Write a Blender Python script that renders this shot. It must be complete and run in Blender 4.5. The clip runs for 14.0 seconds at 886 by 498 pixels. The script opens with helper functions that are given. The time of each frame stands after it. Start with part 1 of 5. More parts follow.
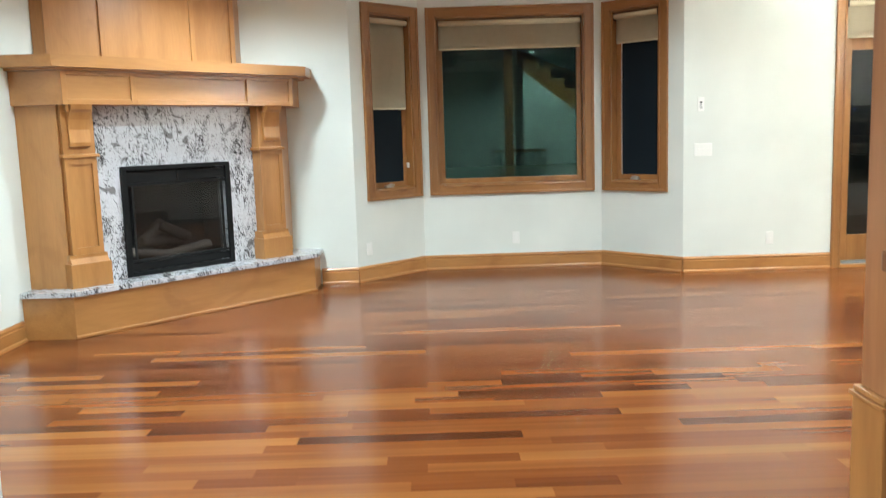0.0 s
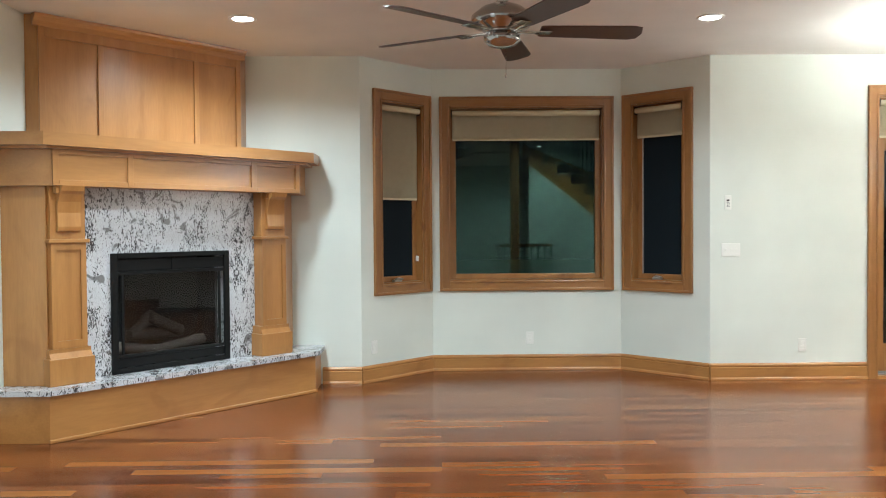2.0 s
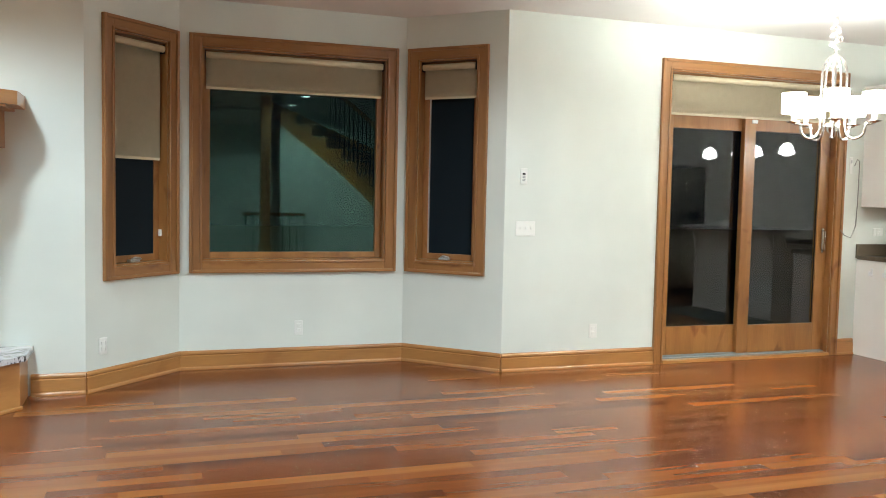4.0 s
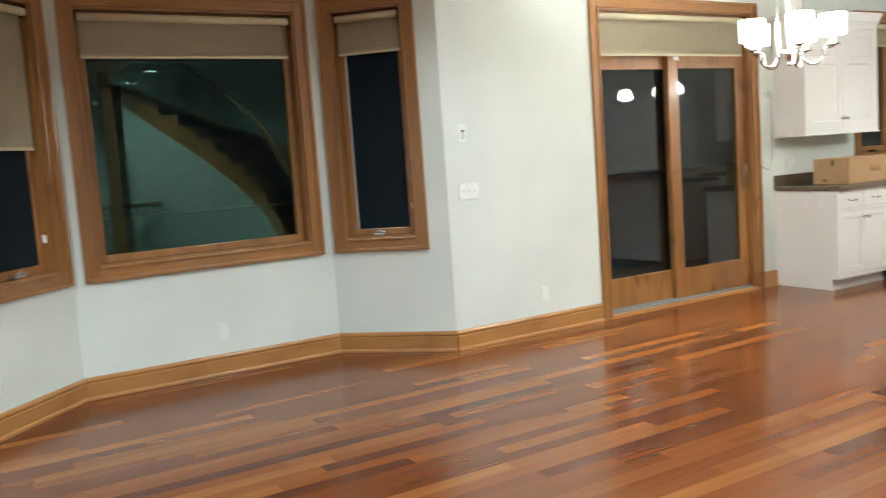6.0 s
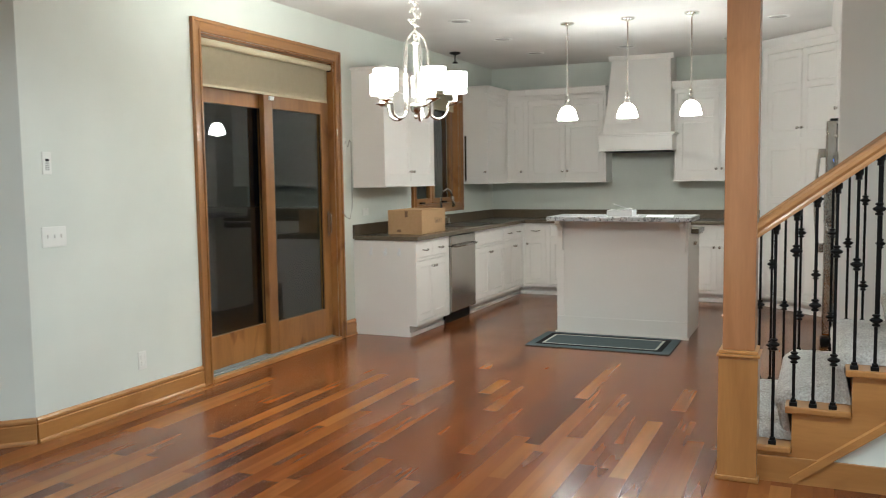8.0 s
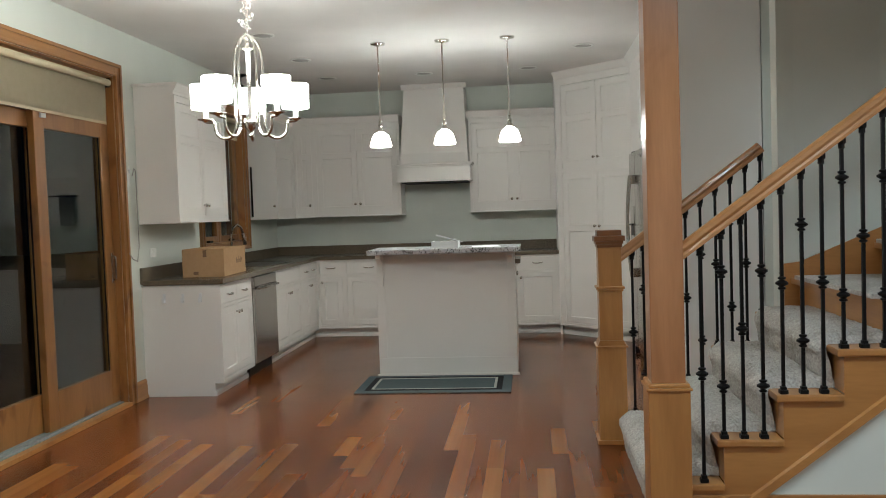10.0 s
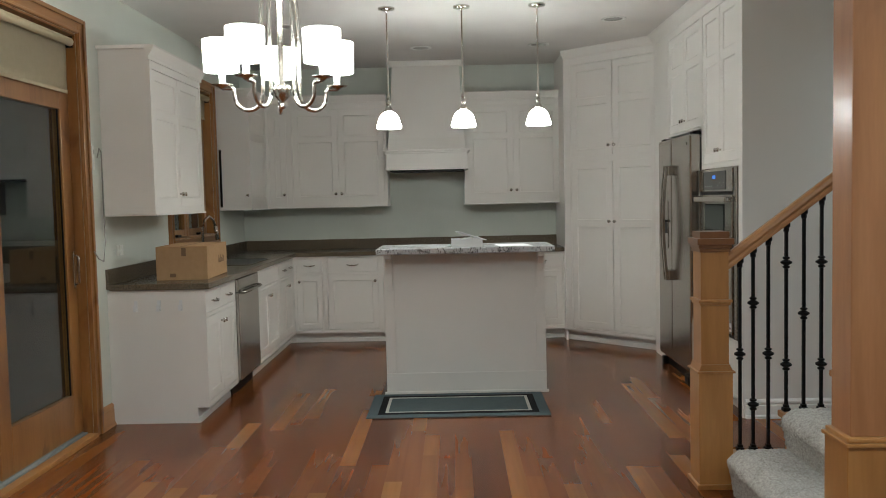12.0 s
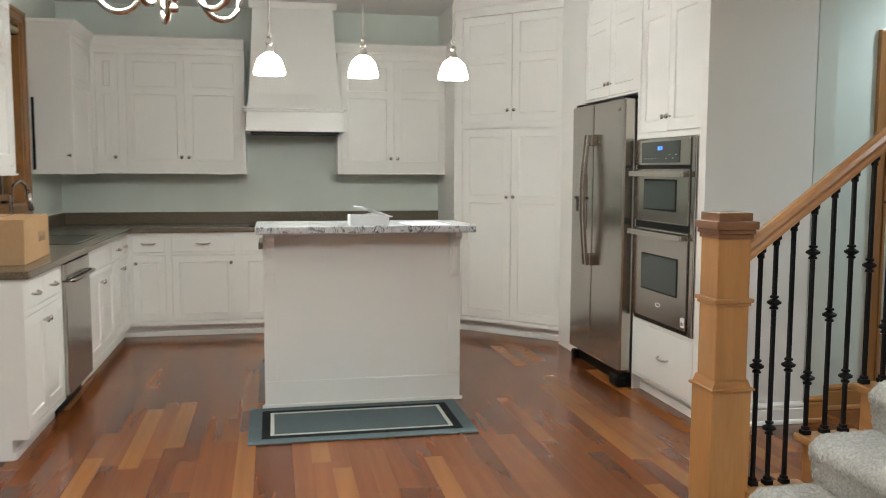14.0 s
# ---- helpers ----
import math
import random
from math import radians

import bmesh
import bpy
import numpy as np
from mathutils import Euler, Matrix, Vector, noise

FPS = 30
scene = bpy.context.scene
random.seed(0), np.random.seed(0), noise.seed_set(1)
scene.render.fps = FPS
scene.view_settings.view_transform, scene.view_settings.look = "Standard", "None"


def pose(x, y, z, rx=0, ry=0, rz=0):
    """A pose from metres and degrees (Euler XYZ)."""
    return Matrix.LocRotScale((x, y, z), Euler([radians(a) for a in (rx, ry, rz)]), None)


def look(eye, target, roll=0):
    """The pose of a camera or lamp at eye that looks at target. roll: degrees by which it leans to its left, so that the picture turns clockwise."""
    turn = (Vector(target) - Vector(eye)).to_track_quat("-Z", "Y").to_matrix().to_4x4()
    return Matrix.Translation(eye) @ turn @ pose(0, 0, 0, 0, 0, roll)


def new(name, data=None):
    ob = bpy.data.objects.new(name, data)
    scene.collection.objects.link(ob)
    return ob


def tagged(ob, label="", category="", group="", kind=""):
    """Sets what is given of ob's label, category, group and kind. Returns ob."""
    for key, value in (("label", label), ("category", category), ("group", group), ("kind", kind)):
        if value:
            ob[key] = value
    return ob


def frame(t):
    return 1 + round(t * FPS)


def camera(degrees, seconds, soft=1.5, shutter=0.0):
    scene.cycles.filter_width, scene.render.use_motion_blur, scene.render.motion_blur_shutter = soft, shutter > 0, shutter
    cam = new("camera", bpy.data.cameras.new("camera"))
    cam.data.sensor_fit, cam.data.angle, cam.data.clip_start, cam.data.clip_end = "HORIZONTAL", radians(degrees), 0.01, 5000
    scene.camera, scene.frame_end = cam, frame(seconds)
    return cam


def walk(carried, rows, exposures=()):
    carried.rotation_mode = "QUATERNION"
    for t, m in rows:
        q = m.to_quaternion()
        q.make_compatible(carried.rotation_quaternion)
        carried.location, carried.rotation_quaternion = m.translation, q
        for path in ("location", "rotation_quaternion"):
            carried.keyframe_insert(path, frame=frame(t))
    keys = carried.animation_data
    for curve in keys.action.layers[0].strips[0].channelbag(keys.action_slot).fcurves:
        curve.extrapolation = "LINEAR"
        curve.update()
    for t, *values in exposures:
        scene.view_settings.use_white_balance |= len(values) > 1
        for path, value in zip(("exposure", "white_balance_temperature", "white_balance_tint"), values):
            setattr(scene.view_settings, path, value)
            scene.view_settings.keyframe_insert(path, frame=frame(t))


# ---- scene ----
cam = camera(55.3, 14.0, soft=0.95, shutter=0.3)
EXPOSURES = [(t, e, 6000, 8) for t, e in ((0, 0.1), (1, 0.08), (1.5, -0.18), (2, -0.22), (2.45, 0.04), (3, -0.16), (5.5, -0.16), (6.5, -0.26), (7.5, -0.36), (8, -0.64), (8.5, -0.74), (9, -0.97), (11.5, -1.22), (12.5, -1.33), (13, -0.84), (13.5, -0.6), (14, -0.54))]
PATH = [
    (0, (0.525, 1.137, 1.328), (0.535, 3.119, 1.063), -1.8),
    (0.5, (0.457, 1.153, 1.342), (0.422, 3.149, 1.226), -1.9),
    (1, (0.484, 1.188, 1.347), (0.532, 3.187, 1.297), -1.3),
    (1.5, (0.453, 1.347, 1.343), (0.627, 3.339, 1.33), -0.9),
    (2, (0.364, 1.627, 1.333), (0.396, 3.626, 1.284), -0.4),
    (2.5, (0.402, 1.876, 1.332), (0.453, 3.874, 1.246), 1.3),
    (3, (0.436, 2.201, 1.378), (0.815, 4.162, 1.266), 0.4),
    (5.5, (-0.261, 3.579, 1.373), (0.542, 5.405, 1.225), -0.9),
    (6, (-0.297, 3.812, 1.364), (0.718, 5.522, 1.155), -4.0),
    (6.5, (-0.451, 4.091, 1.365), (0.906, 5.533, 1.086), -2.0),
    (7, (-0.47, 4.337, 1.373), (1.027, 5.634, 1.095), -1.9),
    (7.5, (-0.445, 4.634, 1.397), (1.211, 5.733, 1.176), -0.8),
    (8, (-0.455, 4.981, 1.429), (1.364, 5.795, 1.261), -0.8),
    (8.5, (-0.332, 5.219, 1.419), (1.526, 5.945, 1.278), -1.9),
    (9, (-0.246, 5.464, 1.397), (1.684, 5.979, 1.292), -1.8),
    (9.2, (-0.226, 5.555, 1.371), (1.728, 5.972, 1.272), -2.2),
    (11.5, (0.706, 6.453, 1.4), (2.702, 6.534, 1.296), -1.2),
    (12, (0.904, 6.653, 1.416), (2.901, 6.682, 1.297), -1.3),
    (12.5, (1.172, 6.775, 1.382), (3.168, 6.75, 1.254), -1.3),
    (13, (1.478, 6.902, 1.368), (3.467, 6.858, 1.168), -0.7),
    (13.5, (1.725, 7.043, 1.37), (3.699, 6.818, 1.142), 0.9),
    (14, (2.046, 7.115, 1.383), (3.998, 6.72, 1.199), 0.2),
]
walk(cam, [(t, look(eye, target, roll)) for t, eye, target, roll in PATH], EXPOSURES)

# ---- night sky, exposure ----
world = bpy.data.worlds.new("night")
scene.world = world
world.use_nodes = True
world.node_tree.nodes["Background"].inputs[0].default_value = (0.02, 0.03, 0.05, 1)
world.node_tree.nodes["Background"].inputs[1].default_value = 0.05

CAN_POWER, CHANDELIER_POWER, PENDANT_POWER = 205.0, 33.0, 7.5
CEIL = 2.81


def lamp(name, kind, place, power, colour, size):
    data = bpy.data.lights.new(name, kind)
    data.energy, data.color = power, colour
    if kind == "POINT":
        data.shadow_soft_size = size
    if kind == "SPOT":
        data.shadow_soft_size, data.spot_size, data.spot_blend = size, radians(160), 0.75
    ob = new(name, data)
    ob.location = place
    return tagged(ob, kind="structure")


# ---- materials ----
def material(name, rough=0.5, metal=0.0):
    m = bpy.data.materials.new(name)
    m.use_nodes = True
    b = m.node_tree.nodes["Principled BSDF"]
    b.inputs["Roughness"].default_value, b.inputs["Metallic"].default_value = rough, metal
    return m, m.node_tree.nodes, m.node_tree.links, b


def ramp(nodes, links, source, stops):
    r = nodes.new("ShaderNodeValToRGB")
    while len(r.color_ramp.elements) < len(stops):
        r.color_ramp.elements.new(0.5)
    for e, (p, c) in zip(r.color_ramp.elements, stops):
        e.position, e.color = p, (*c, 1)
    links.new(source, r.inputs[0])
    return r.outputs[0]


def coords(nodes, links, scale, generated="Object"):
    tc, mp = nodes.new("ShaderNodeTexCoord"), nodes.new("ShaderNodeMapping")
    mp.inputs["Scale"].default_value = scale
    links.new(tc.outputs[generated], mp.inputs[0])
    return mp.outputs[0]


def noise_tex(nodes, links, vector, scale, detail=4.0, distortion=0.0):
    n = nodes.new("ShaderNodeTexNoise")
    n.inputs["Scale"].default_value, n.inputs["Detail"].default_value, n.inputs["Distortion"].default_value = scale, detail, distortion
    links.new(vector, n.inputs["Vector"])
    return n.outputs["Fac"]


def bump(nodes, links, b, height, strength, distance=0.002):
    n = nodes.new("ShaderNodeBump")
    n.inputs["Strength"].default_value, n.inputs["Distance"].default_value = strength, distance
    links.new(height, n.inputs["Height"])
    links.new(n.outputs[0], b.inputs["Normal"])


def mix(nodes, links, fac, a, c, mode="MIX"):
    n = nodes.new("ShaderNodeMix")
    n.data_type, n.blend_type = "RGBA", mode
    for sock, v in ((n.inputs[0], fac), (n.inputs[6], a), (n.inputs[7], c)):
        if isinstance(v, (int, float)):
            sock.default_value = v
        elif isinstance(v, tuple):
            sock.default_value = (*v, 1)
        else:
            links.new(v, sock)
    return n.outputs[2]


def paint(name, colour, rough, vary=0.06, relief=0.12, grain=180.0):
    m, n, l, b = material(name, rough)
    v = coords(n, l, (1, 1, 1))
    f = noise_tex(n, l, v, 1.3, 3)
    c = ramp(n, l, f, ((0.3, tuple(x * (1 - vary) for x in colour)), (0.7, tuple(min(1, x * (1 + vary)) for x in colour))))
    l.new(c, b.inputs["Base Color"])
    bump(n, l, b, noise_tex(n, l, v, grain, 2), relief, 0.001)
    return m


def wood(name, dark, light, axis, rough=0.35, scale=1.0, knots=0.25):
    """Varnished timber with its grain along the axis 0, 1 or 2, its tone shifting from piece to piece."""
    m, n, l, b = material(name, rough)
    s = [6.0 * scale] * 3
    s[axis] = 0.7 * scale
    v = coords(n, l, tuple(s))
    f = noise_tex(n, l, v, 1.2, 5, 0.5)
    fine = noise_tex(n, l, v, 14.0, 3)
    c = ramp(n, l, f, ((0.2, dark), (0.5, tuple(a * 0.35 + c2 * 0.65 for a, c2 in zip(dark, light))), (0.8, light)))
    c = mix(n, l, ramp(n, l, fine, ((0.35, (0.0, 0.0, 0.0)), (0.75, (0.16, 0.16, 0.16)))), c, tuple(x * 0.6 for x in dark))
    ks = [2.6 * scale] * 3
    ks[axis] = 1.3 * scale
    knot = noise_tex(n, l, coords(n, l, tuple(ks)), 1.7, 2, 1.2)
    c = mix(n, l, ramp(n, l, knot, ((0.60, (0.0, 0.0, 0.0)), (0.72, (knots, knots, knots)))), c, tuple(x * q for x, q in zip(dark, (0.72, 0.55, 0.5))))
    info = n.new("ShaderNodeObjectInfo")
    c = mix(n, l, 1.0, c, ramp(n, l, info.outputs["Random"], ((0.0, (0.86, 0.84, 0.82)), (1.0, (1.0, 1.0, 1.0)))), "MULTIPLY")
    l.new(c, b.inputs["Base Color"])
    b.inputs["Coat Weight"].default_value = 0.45
    b.inputs["Coat Roughness"].default_value = 0.16
    bump(n, l, b, fine, 0.08, 0.001)
    return m


def plank(name, per_object):
    """Glossy floor boards, red-brown to honey, a tone for each board."""
    m, n, l, b = material(name, 0.2)
    if per_object:
        rnd = n.new("ShaderNodeObjectInfo").outputs["Random"]
    else:
        rnd = n.new("ShaderNodeNewGeometry").outputs["Random Per Island"]
    tc, off, mp = n.new("ShaderNodeNewGeometry"), n.new("ShaderNodeVectorMath"), n.new("ShaderNodeMapping")
    comb = n.new("ShaderNodeCombineXYZ")
    mul = n.new("ShaderNodeMath")
    mul.operation = "MULTIPLY"
    mul.inputs[1].default_value = 37.0
    l.new(rnd, mul.inputs[0])
    l.new(mul.outputs[0], comb.inputs[0])
    l.new(mul.outputs[0], comb.inputs[2])
    l.new(tc.outputs["Position"], off.inputs[0])
    l.new(comb.outputs[0], off.inputs[1])
    mp.inputs["Scale"].default_value = (0.7, 13, 13)
    l.new(off.outputs[0], mp.inputs[0])
    grain = noise_tex(n, l, mp.outputs[0], 1.5, 2, 0.2)
    tone = ramp(n, l, rnd, ((0.0, (0.11, 0.031, 0.01)), (0.10, (0.18, 0.05, 0.0145)), (0.40, (0.255, 0.076, 0.0195)), (0.75, (0.305, 0.098, 0.0245)), (0.92, (0.38, 0.140, 0.036)), (1.0, (0.44, 0.178, 0.047))))
    c = mix(n, l, 1.0, tone, ramp(n, l, grain, ((0.2, (0.50, 0.485, 0.47)), (0.8, (0.71, 0.695, 0.68)))), "MULTIPLY")
    l.new(c, b.inputs["Base Color"])
    wear = noise_tex(n, l, tc.outputs["Position"], 2.2, 3)
    rr = n.new("ShaderNodeMapRange")
    rr.inputs[3].default_value, rr.inputs[4].default_value = 0.15, 0.25
    l.new(wear, rr.inputs[0])
    l.new(rr.outputs[0], b.inputs["Roughness"])
    b.inputs["Specular IOR Level"].default_value = 0.31
    return m


def granite(name):
    """Pale granite with black and grey flecks and larger dark clouds."""
    m, n, l, b = material(name, 0.18)
    v = coords(n, l, (1, 1, 1))
    st = coords(n, l, (1.0, 1.0, 0.42))
    turn = st.node
    turn.inputs["Rotation"].default_value = (0.75, 0.7, 0.4)
    fleck = noise_tex(n, l, st, 66, 5, 1.8)
    cluster = noise_tex(n, l, st, 7.0, 4, 1.5)
    cloud = noise_tex(n, l, v, 6.5, 6, 1.6)
    both = n.new("ShaderNodeMath")
    both.operation = "MULTIPLY_ADD"
    l.new(cluster, both.inputs[0])
    both.inputs[1].default_value = -0.55
    l.new(fleck, both.inputs[2])
    lift = n.new("ShaderNodeMath")
    lift.inputs[1].default_value = 0.165
    l.new(both.outputs[0], lift.inputs[0])
    c = ramp(n, l, lift.outputs[0], ((0.25, (0.05, 0.048, 0.05)), (0.295, (0.14, 0.136, 0.14)), (0.33, (0.38, 0.38, 0.39)), (0.395, (0.60, 0.605, 0.625)), (0.6, (0.49, 0.495, 0.51))))
    c = mix(n, l, ramp(n, l, cloud, ((0.60, (0, 0, 0)), (0.66, (0.75, 0.75, 0.75)))), c, (0.075, 0.065, 0.06))
    l.new(c, b.inputs["Base Color"])
    return m


def stone_brown(name):
    m, n, l, b = material(name, 0.22)
    v = coords(n, l, (1, 1, 1))
    c = ramp(n, l, noise_tex(n, l, v, 90, 4, 0.4), ((0.3, (0.075, 0.058, 0.038)), (0.5, (0.13, 0.102, 0.07)), (0.75, (0.19, 0.155, 0.112))))
    l.new(c, b.inputs["Base Color"])
    return m


def metal(name, colour, rough, brushed=0.0):
    m, n, l, b = material(name, rough, 1.0)
    b.inputs["Base Color"].default_value = (*colour, 1)
    v = coords(n, l, (220, 220, 3) if brushed else (30, 30, 30))
    f = noise_tex(n, l, v, 1.0, 3)
    rr = n.new("ShaderNodeMapRange")
    rr.inputs[3].default_value, rr.inputs[4].default_value = rough * 0.92, rough * 1.12
    l.new(f, rr.inputs[0])
    l.new(rr.outputs[0], b.inputs["Roughness"])
    return m


def glow(name, colour, strength, base=(0.9, 0.9, 0.88)):
    m, n, l, b = material(name, 0.4)
    b.inputs["Base Color"].default_value = (*base, 1)
    b.inputs["Emission Color"].default_value = (*colour, 1)
    b.inputs["Emission Strength"].default_value = strength
    return m


def fabric(name, a, c2, scale, relief=0.5):
    m, n, l, b = material(name, 0.95)
    v = coords(n, l, (1, 1, 1))
    f = noise_tex(n, l, v, scale, 4)
    c = ramp(n, l, f, ((0.3, a), (0.7, c2)))
    c = mix(n, l, 0.3, c, ramp(n, l, noise_tex(n, l, v, scale / 20, 3), ((0.3, a), (0.7, c2))))
    l.new(c, b.inputs["Base Color"])
    b.inputs["Specular IOR Level"].default_value = 0.1
    bump(n, l, b, f, relief, 0.004)
    return m


def pane_glass(name, ior, tint):
    m, n, l, b = material(name, 0.0)
    b.inputs["Base Color"].default_value = (0.75, 0.85, 0.8, 1)
    b.inputs["Transmission Weight"].default_value = 1.0
    b.inputs["IOR"].default_value = ior
    b.inputs["Specular Tint"].default_value = (*tint, 1)
    return m


WALL = paint("wall_paint", (0.68, 0.715, 0.66), 0.7)
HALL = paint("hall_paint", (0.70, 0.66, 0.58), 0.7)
WHITE_CEIL = paint("ceiling_paint", (0.735, 0.715, 0.69), 0.9)
CABINET = paint("cabinet_paint", (0.815, 0.79, 0.755), 0.38, 0.02, 0.04, 60)
WHITE = paint("white_plastic", (0.8, 0.8, 0.77), 0.4, 0.02, 0.0)
OAK_X = wood("oak_level", (0.33, 0.138, 0.037), (0.51, 0.248, 0.074), 0)
OAK_Y = wood("oak_across", (0.33, 0.138, 0.037), (0.51, 0.248, 0.074), 1)
OAK_Z = wood("oak_upright", (0.33, 0.138, 0.037), (0.51, 0.248, 0.074), 2)
TRIM_X = wood("trim_level", (0.2, 0.08, 0.02), (0.4, 0.186, 0.053), 0, knots=0.7)
TRIM_Z = wood("trim_upright", (0.2, 0.08, 0.02), (0.4, 0.186, 0.053), 2, knots=0.7)
RAIL_Y = wood("rail_timber", (0.33, 0.146, 0.05), (0.51, 0.252, 0.093), 1, 0.3)
DARKWOOD = wood("dark_stained_timber", (0.155, 0.058, 0.018), (0.26, 0.106, 0.036), 0, 0.3)
SHAFT_Z = wood("column_timber", (0.31, 0.125, 0.048), (0.5, 0.236, 0.098), 2, 0.32)
BLADE = wood("fan_blade_timber", (0.03, 0.009, 0.005), (0.065, 0.02, 0.011), 0, 0.5)
GRANITE = granite("granite")
STONE = stone_brown("brown_stone")
STEEL = metal("stainless_steel", (0.45, 0.43, 0.395), 0.2, 1.0)
NICKEL = metal("brushed_nickel", (0.60, 0.575, 0.53), 0.24)
IRON = paint("black_iron", (0.004, 0.0035, 0.0035), 0.5, 0.2, 0.1)
BLACK = paint("black_metal", (0.0045, 0.005, 0.005), 0.5, 0.2, 0.1)
for m in (IRON, BLACK):
    m.node_tree.nodes["Principled BSDF"].inputs["Specular IOR Level"].default_value = 0.2
ALUMINIUM = metal("aluminium_track", (0.55, 0.56, 0.56), 0.4)
GREY_TRACK = paint("grey_weatherstrip", (0.22, 0.24, 0.24), 0.6)
CARPET = fabric("carpet", (0.31, 0.29, 0.262), (0.60, 0.575, 0.53), 95, 1.0)
SHADE_CLOTH = fabric("shade_cloth", (0.57, 0.495, 0.335), (0.65, 0.575, 0.405), 420, 0.15)
CARD = fabric("cardboard", (0.40, 0.25, 0.13), (0.45, 0.29, 0.16), 30, 0.1)
CARD_INK = paint("cardboard_print", (0.16, 0.09, 0.045), 0.8)
GLASS = pane_glass("door_glass", 1.58, (1.0, 1.0, 1.0))
COATED = pane_glass("coated_window_glass", 1.62, (0.6, 1.0, 0.85))
DARK_GLASS = paint("smoked_glass", (0.004, 0.005, 0.005), 0.05, 0.1, 0.0)
DARK_GLASS.node_tree.nodes["Principled BSDF"].inputs["Specular IOR Level"].default_value = 0.35
OVEN_GLASS = paint("oven_glass", (0.035, 0.042, 0.038), 0.06, 0.1, 0.0)
SCREEN = paint("screen_mesh", (0.006, 0.012, 0.017), 0.7, 0.1, 0.2, 900)
SCREEN.node_tree.nodes["Principled BSDF"].inputs["Specular IOR Level"].default_value = 0.15
TEAL = fabric("mat_teal", (0.085, 0.114, 0.122), (0.12, 0.15, 0.159), 300, 0.3)
MAT_BLACK = fabric("mat_black", (0.012, 0.012, 0.014), (0.02, 0.02, 0.022), 300, 0.3)
MAT_CREAM = fabric("mat_cream", (0.5, 0.5, 0.46), (0.6, 0.6, 0.55), 300, 0.3)
PAPER = paint("paper", (0.78, 0.79, 0.8), 0.8, 0.02, 0.0)
CAN_GLOW = glow("can_lens", (1.0, 0.98, 0.94), 18.0)
SHADE_GLOW = glow("lit_shade", (1.0, 0.99, 0.88), 37.0)
GLOBE_GLOW = glow("lit_glass", (1.0, 0.99, 0.88), 100.0)
CLOCK = glow("clock_digits", (0.1, 0.3, 1.0), 2.0, (0.02, 0.05, 0.2))
PLATE = paint("wall_plate_plastic", (0.79, 0.80, 0.76), 0.4, 0.02, 0.0)
CAN_OFF = paint("unlit_lens", (0.42, 0.41, 0.39), 0.5)
PLANK_ONE, PLANK_MANY = plank("floor_board_piece", True), plank("floor_board", False)
GROUT = paint("board_gap", (0.06, 0.02, 0.01), 0.7)
FIRE_GLASS = pane_glass("fire_glass", 1.45, (1.0, 1.0, 1.0))
FIRE_GLASS.node_tree.nodes["Principled BSDF"].inputs["Base Color"].default_value = (0.22, 0.22, 0.22, 1)
LINING = paint("dark_lining", (0.02, 0.019, 0.018), 0.9, 0.3, 0.5, 40)
LOG = paint("ceramic_log", (0.1, 0.08, 0.062), 0.9, 0.3, 0.6, 30)


# ---- building blocks ----
def box(bm, a, c, bevel=0.0):
    x0, y0, z0 = (min(p, q) for p, q in zip(a, c))
    x1, y1, z1 = (max(p, q) for p, q in zip(a, c))
    v = [bm.verts.new(p) for p in ((x0, y0, z0), (x1, y0, z0), (x1, y1, z0), (x0, y1, z0), (x0, y0, z1), (x1, y0, z1), (x1, y1, z1), (x0, y1, z1))]
    faces = [bm.faces.new([v[i] for i in q]) for q in ((3, 2, 1, 0), (4, 5, 6, 7), (0, 1, 5, 4), (1, 2, 6, 5), (2, 3, 7, 6), (3, 0, 4, 7))]
    if bevel:
        edges = list({e for f in faces for e in f.edges})
        bmesh.ops.bevel(bm, geom=edges, offset=bevel, segments=2, affect="EDGES", profile=0.6)
    return bm


def prism(bm, outline, z0, z1, axis="z"):
    """Extrudes an outline; axis x or y takes its points as (y, z) or (x, z)."""
    def put(p, h):
        return {"z": (p[0], p[1], h), "x": (h, p[0], p[1]), "y": (p[0], h, p[1])}[axis]
    lo = [bm.verts.new(put(p, z0)) for p in outline]
    hi = [bm.verts.new(put(p, z1)) for p in outline]
    bm.faces.new(lo[::-1]), bm.faces.new(hi)
    for i in range(len(outline)):
        j = (i + 1) % len(outline)
        bm.faces.new((lo[i], lo[j], hi[j], hi[i]))
    bmesh.ops.recalc_face_normals(bm, faces=bm.faces)
    return bm


def lathe(bm, profile, seg=20, cx=0.0, cy=0.0):
    rings = []
    for r, z in profile:
        if r < 1e-5:
            rings.append([bm.verts.new((cx, cy, z))])
        else:
            rings.append([bm.verts.new((cx + r * math.cos(2 * math.pi * i / seg), cy + r * math.sin(2 * math.pi * i / seg), z)) for i in range(seg)])
    for a, c in zip(rings, rings[1:]):
        for i in range(seg):
            j = (i + 1) % seg
            q = [a[i % len(a)], a[j % len(a)], c[j % len(c)], c[i % len(c)]]
            q = [p for k, p in enumerate(q) if p not in q[:k]]
            if len(q) > 2:
                bm.faces.new(q)
    for f in bm.faces:
        f.smooth = True
    bmesh.ops.recalc_face_normals(bm, faces=bm.faces)
    return bm


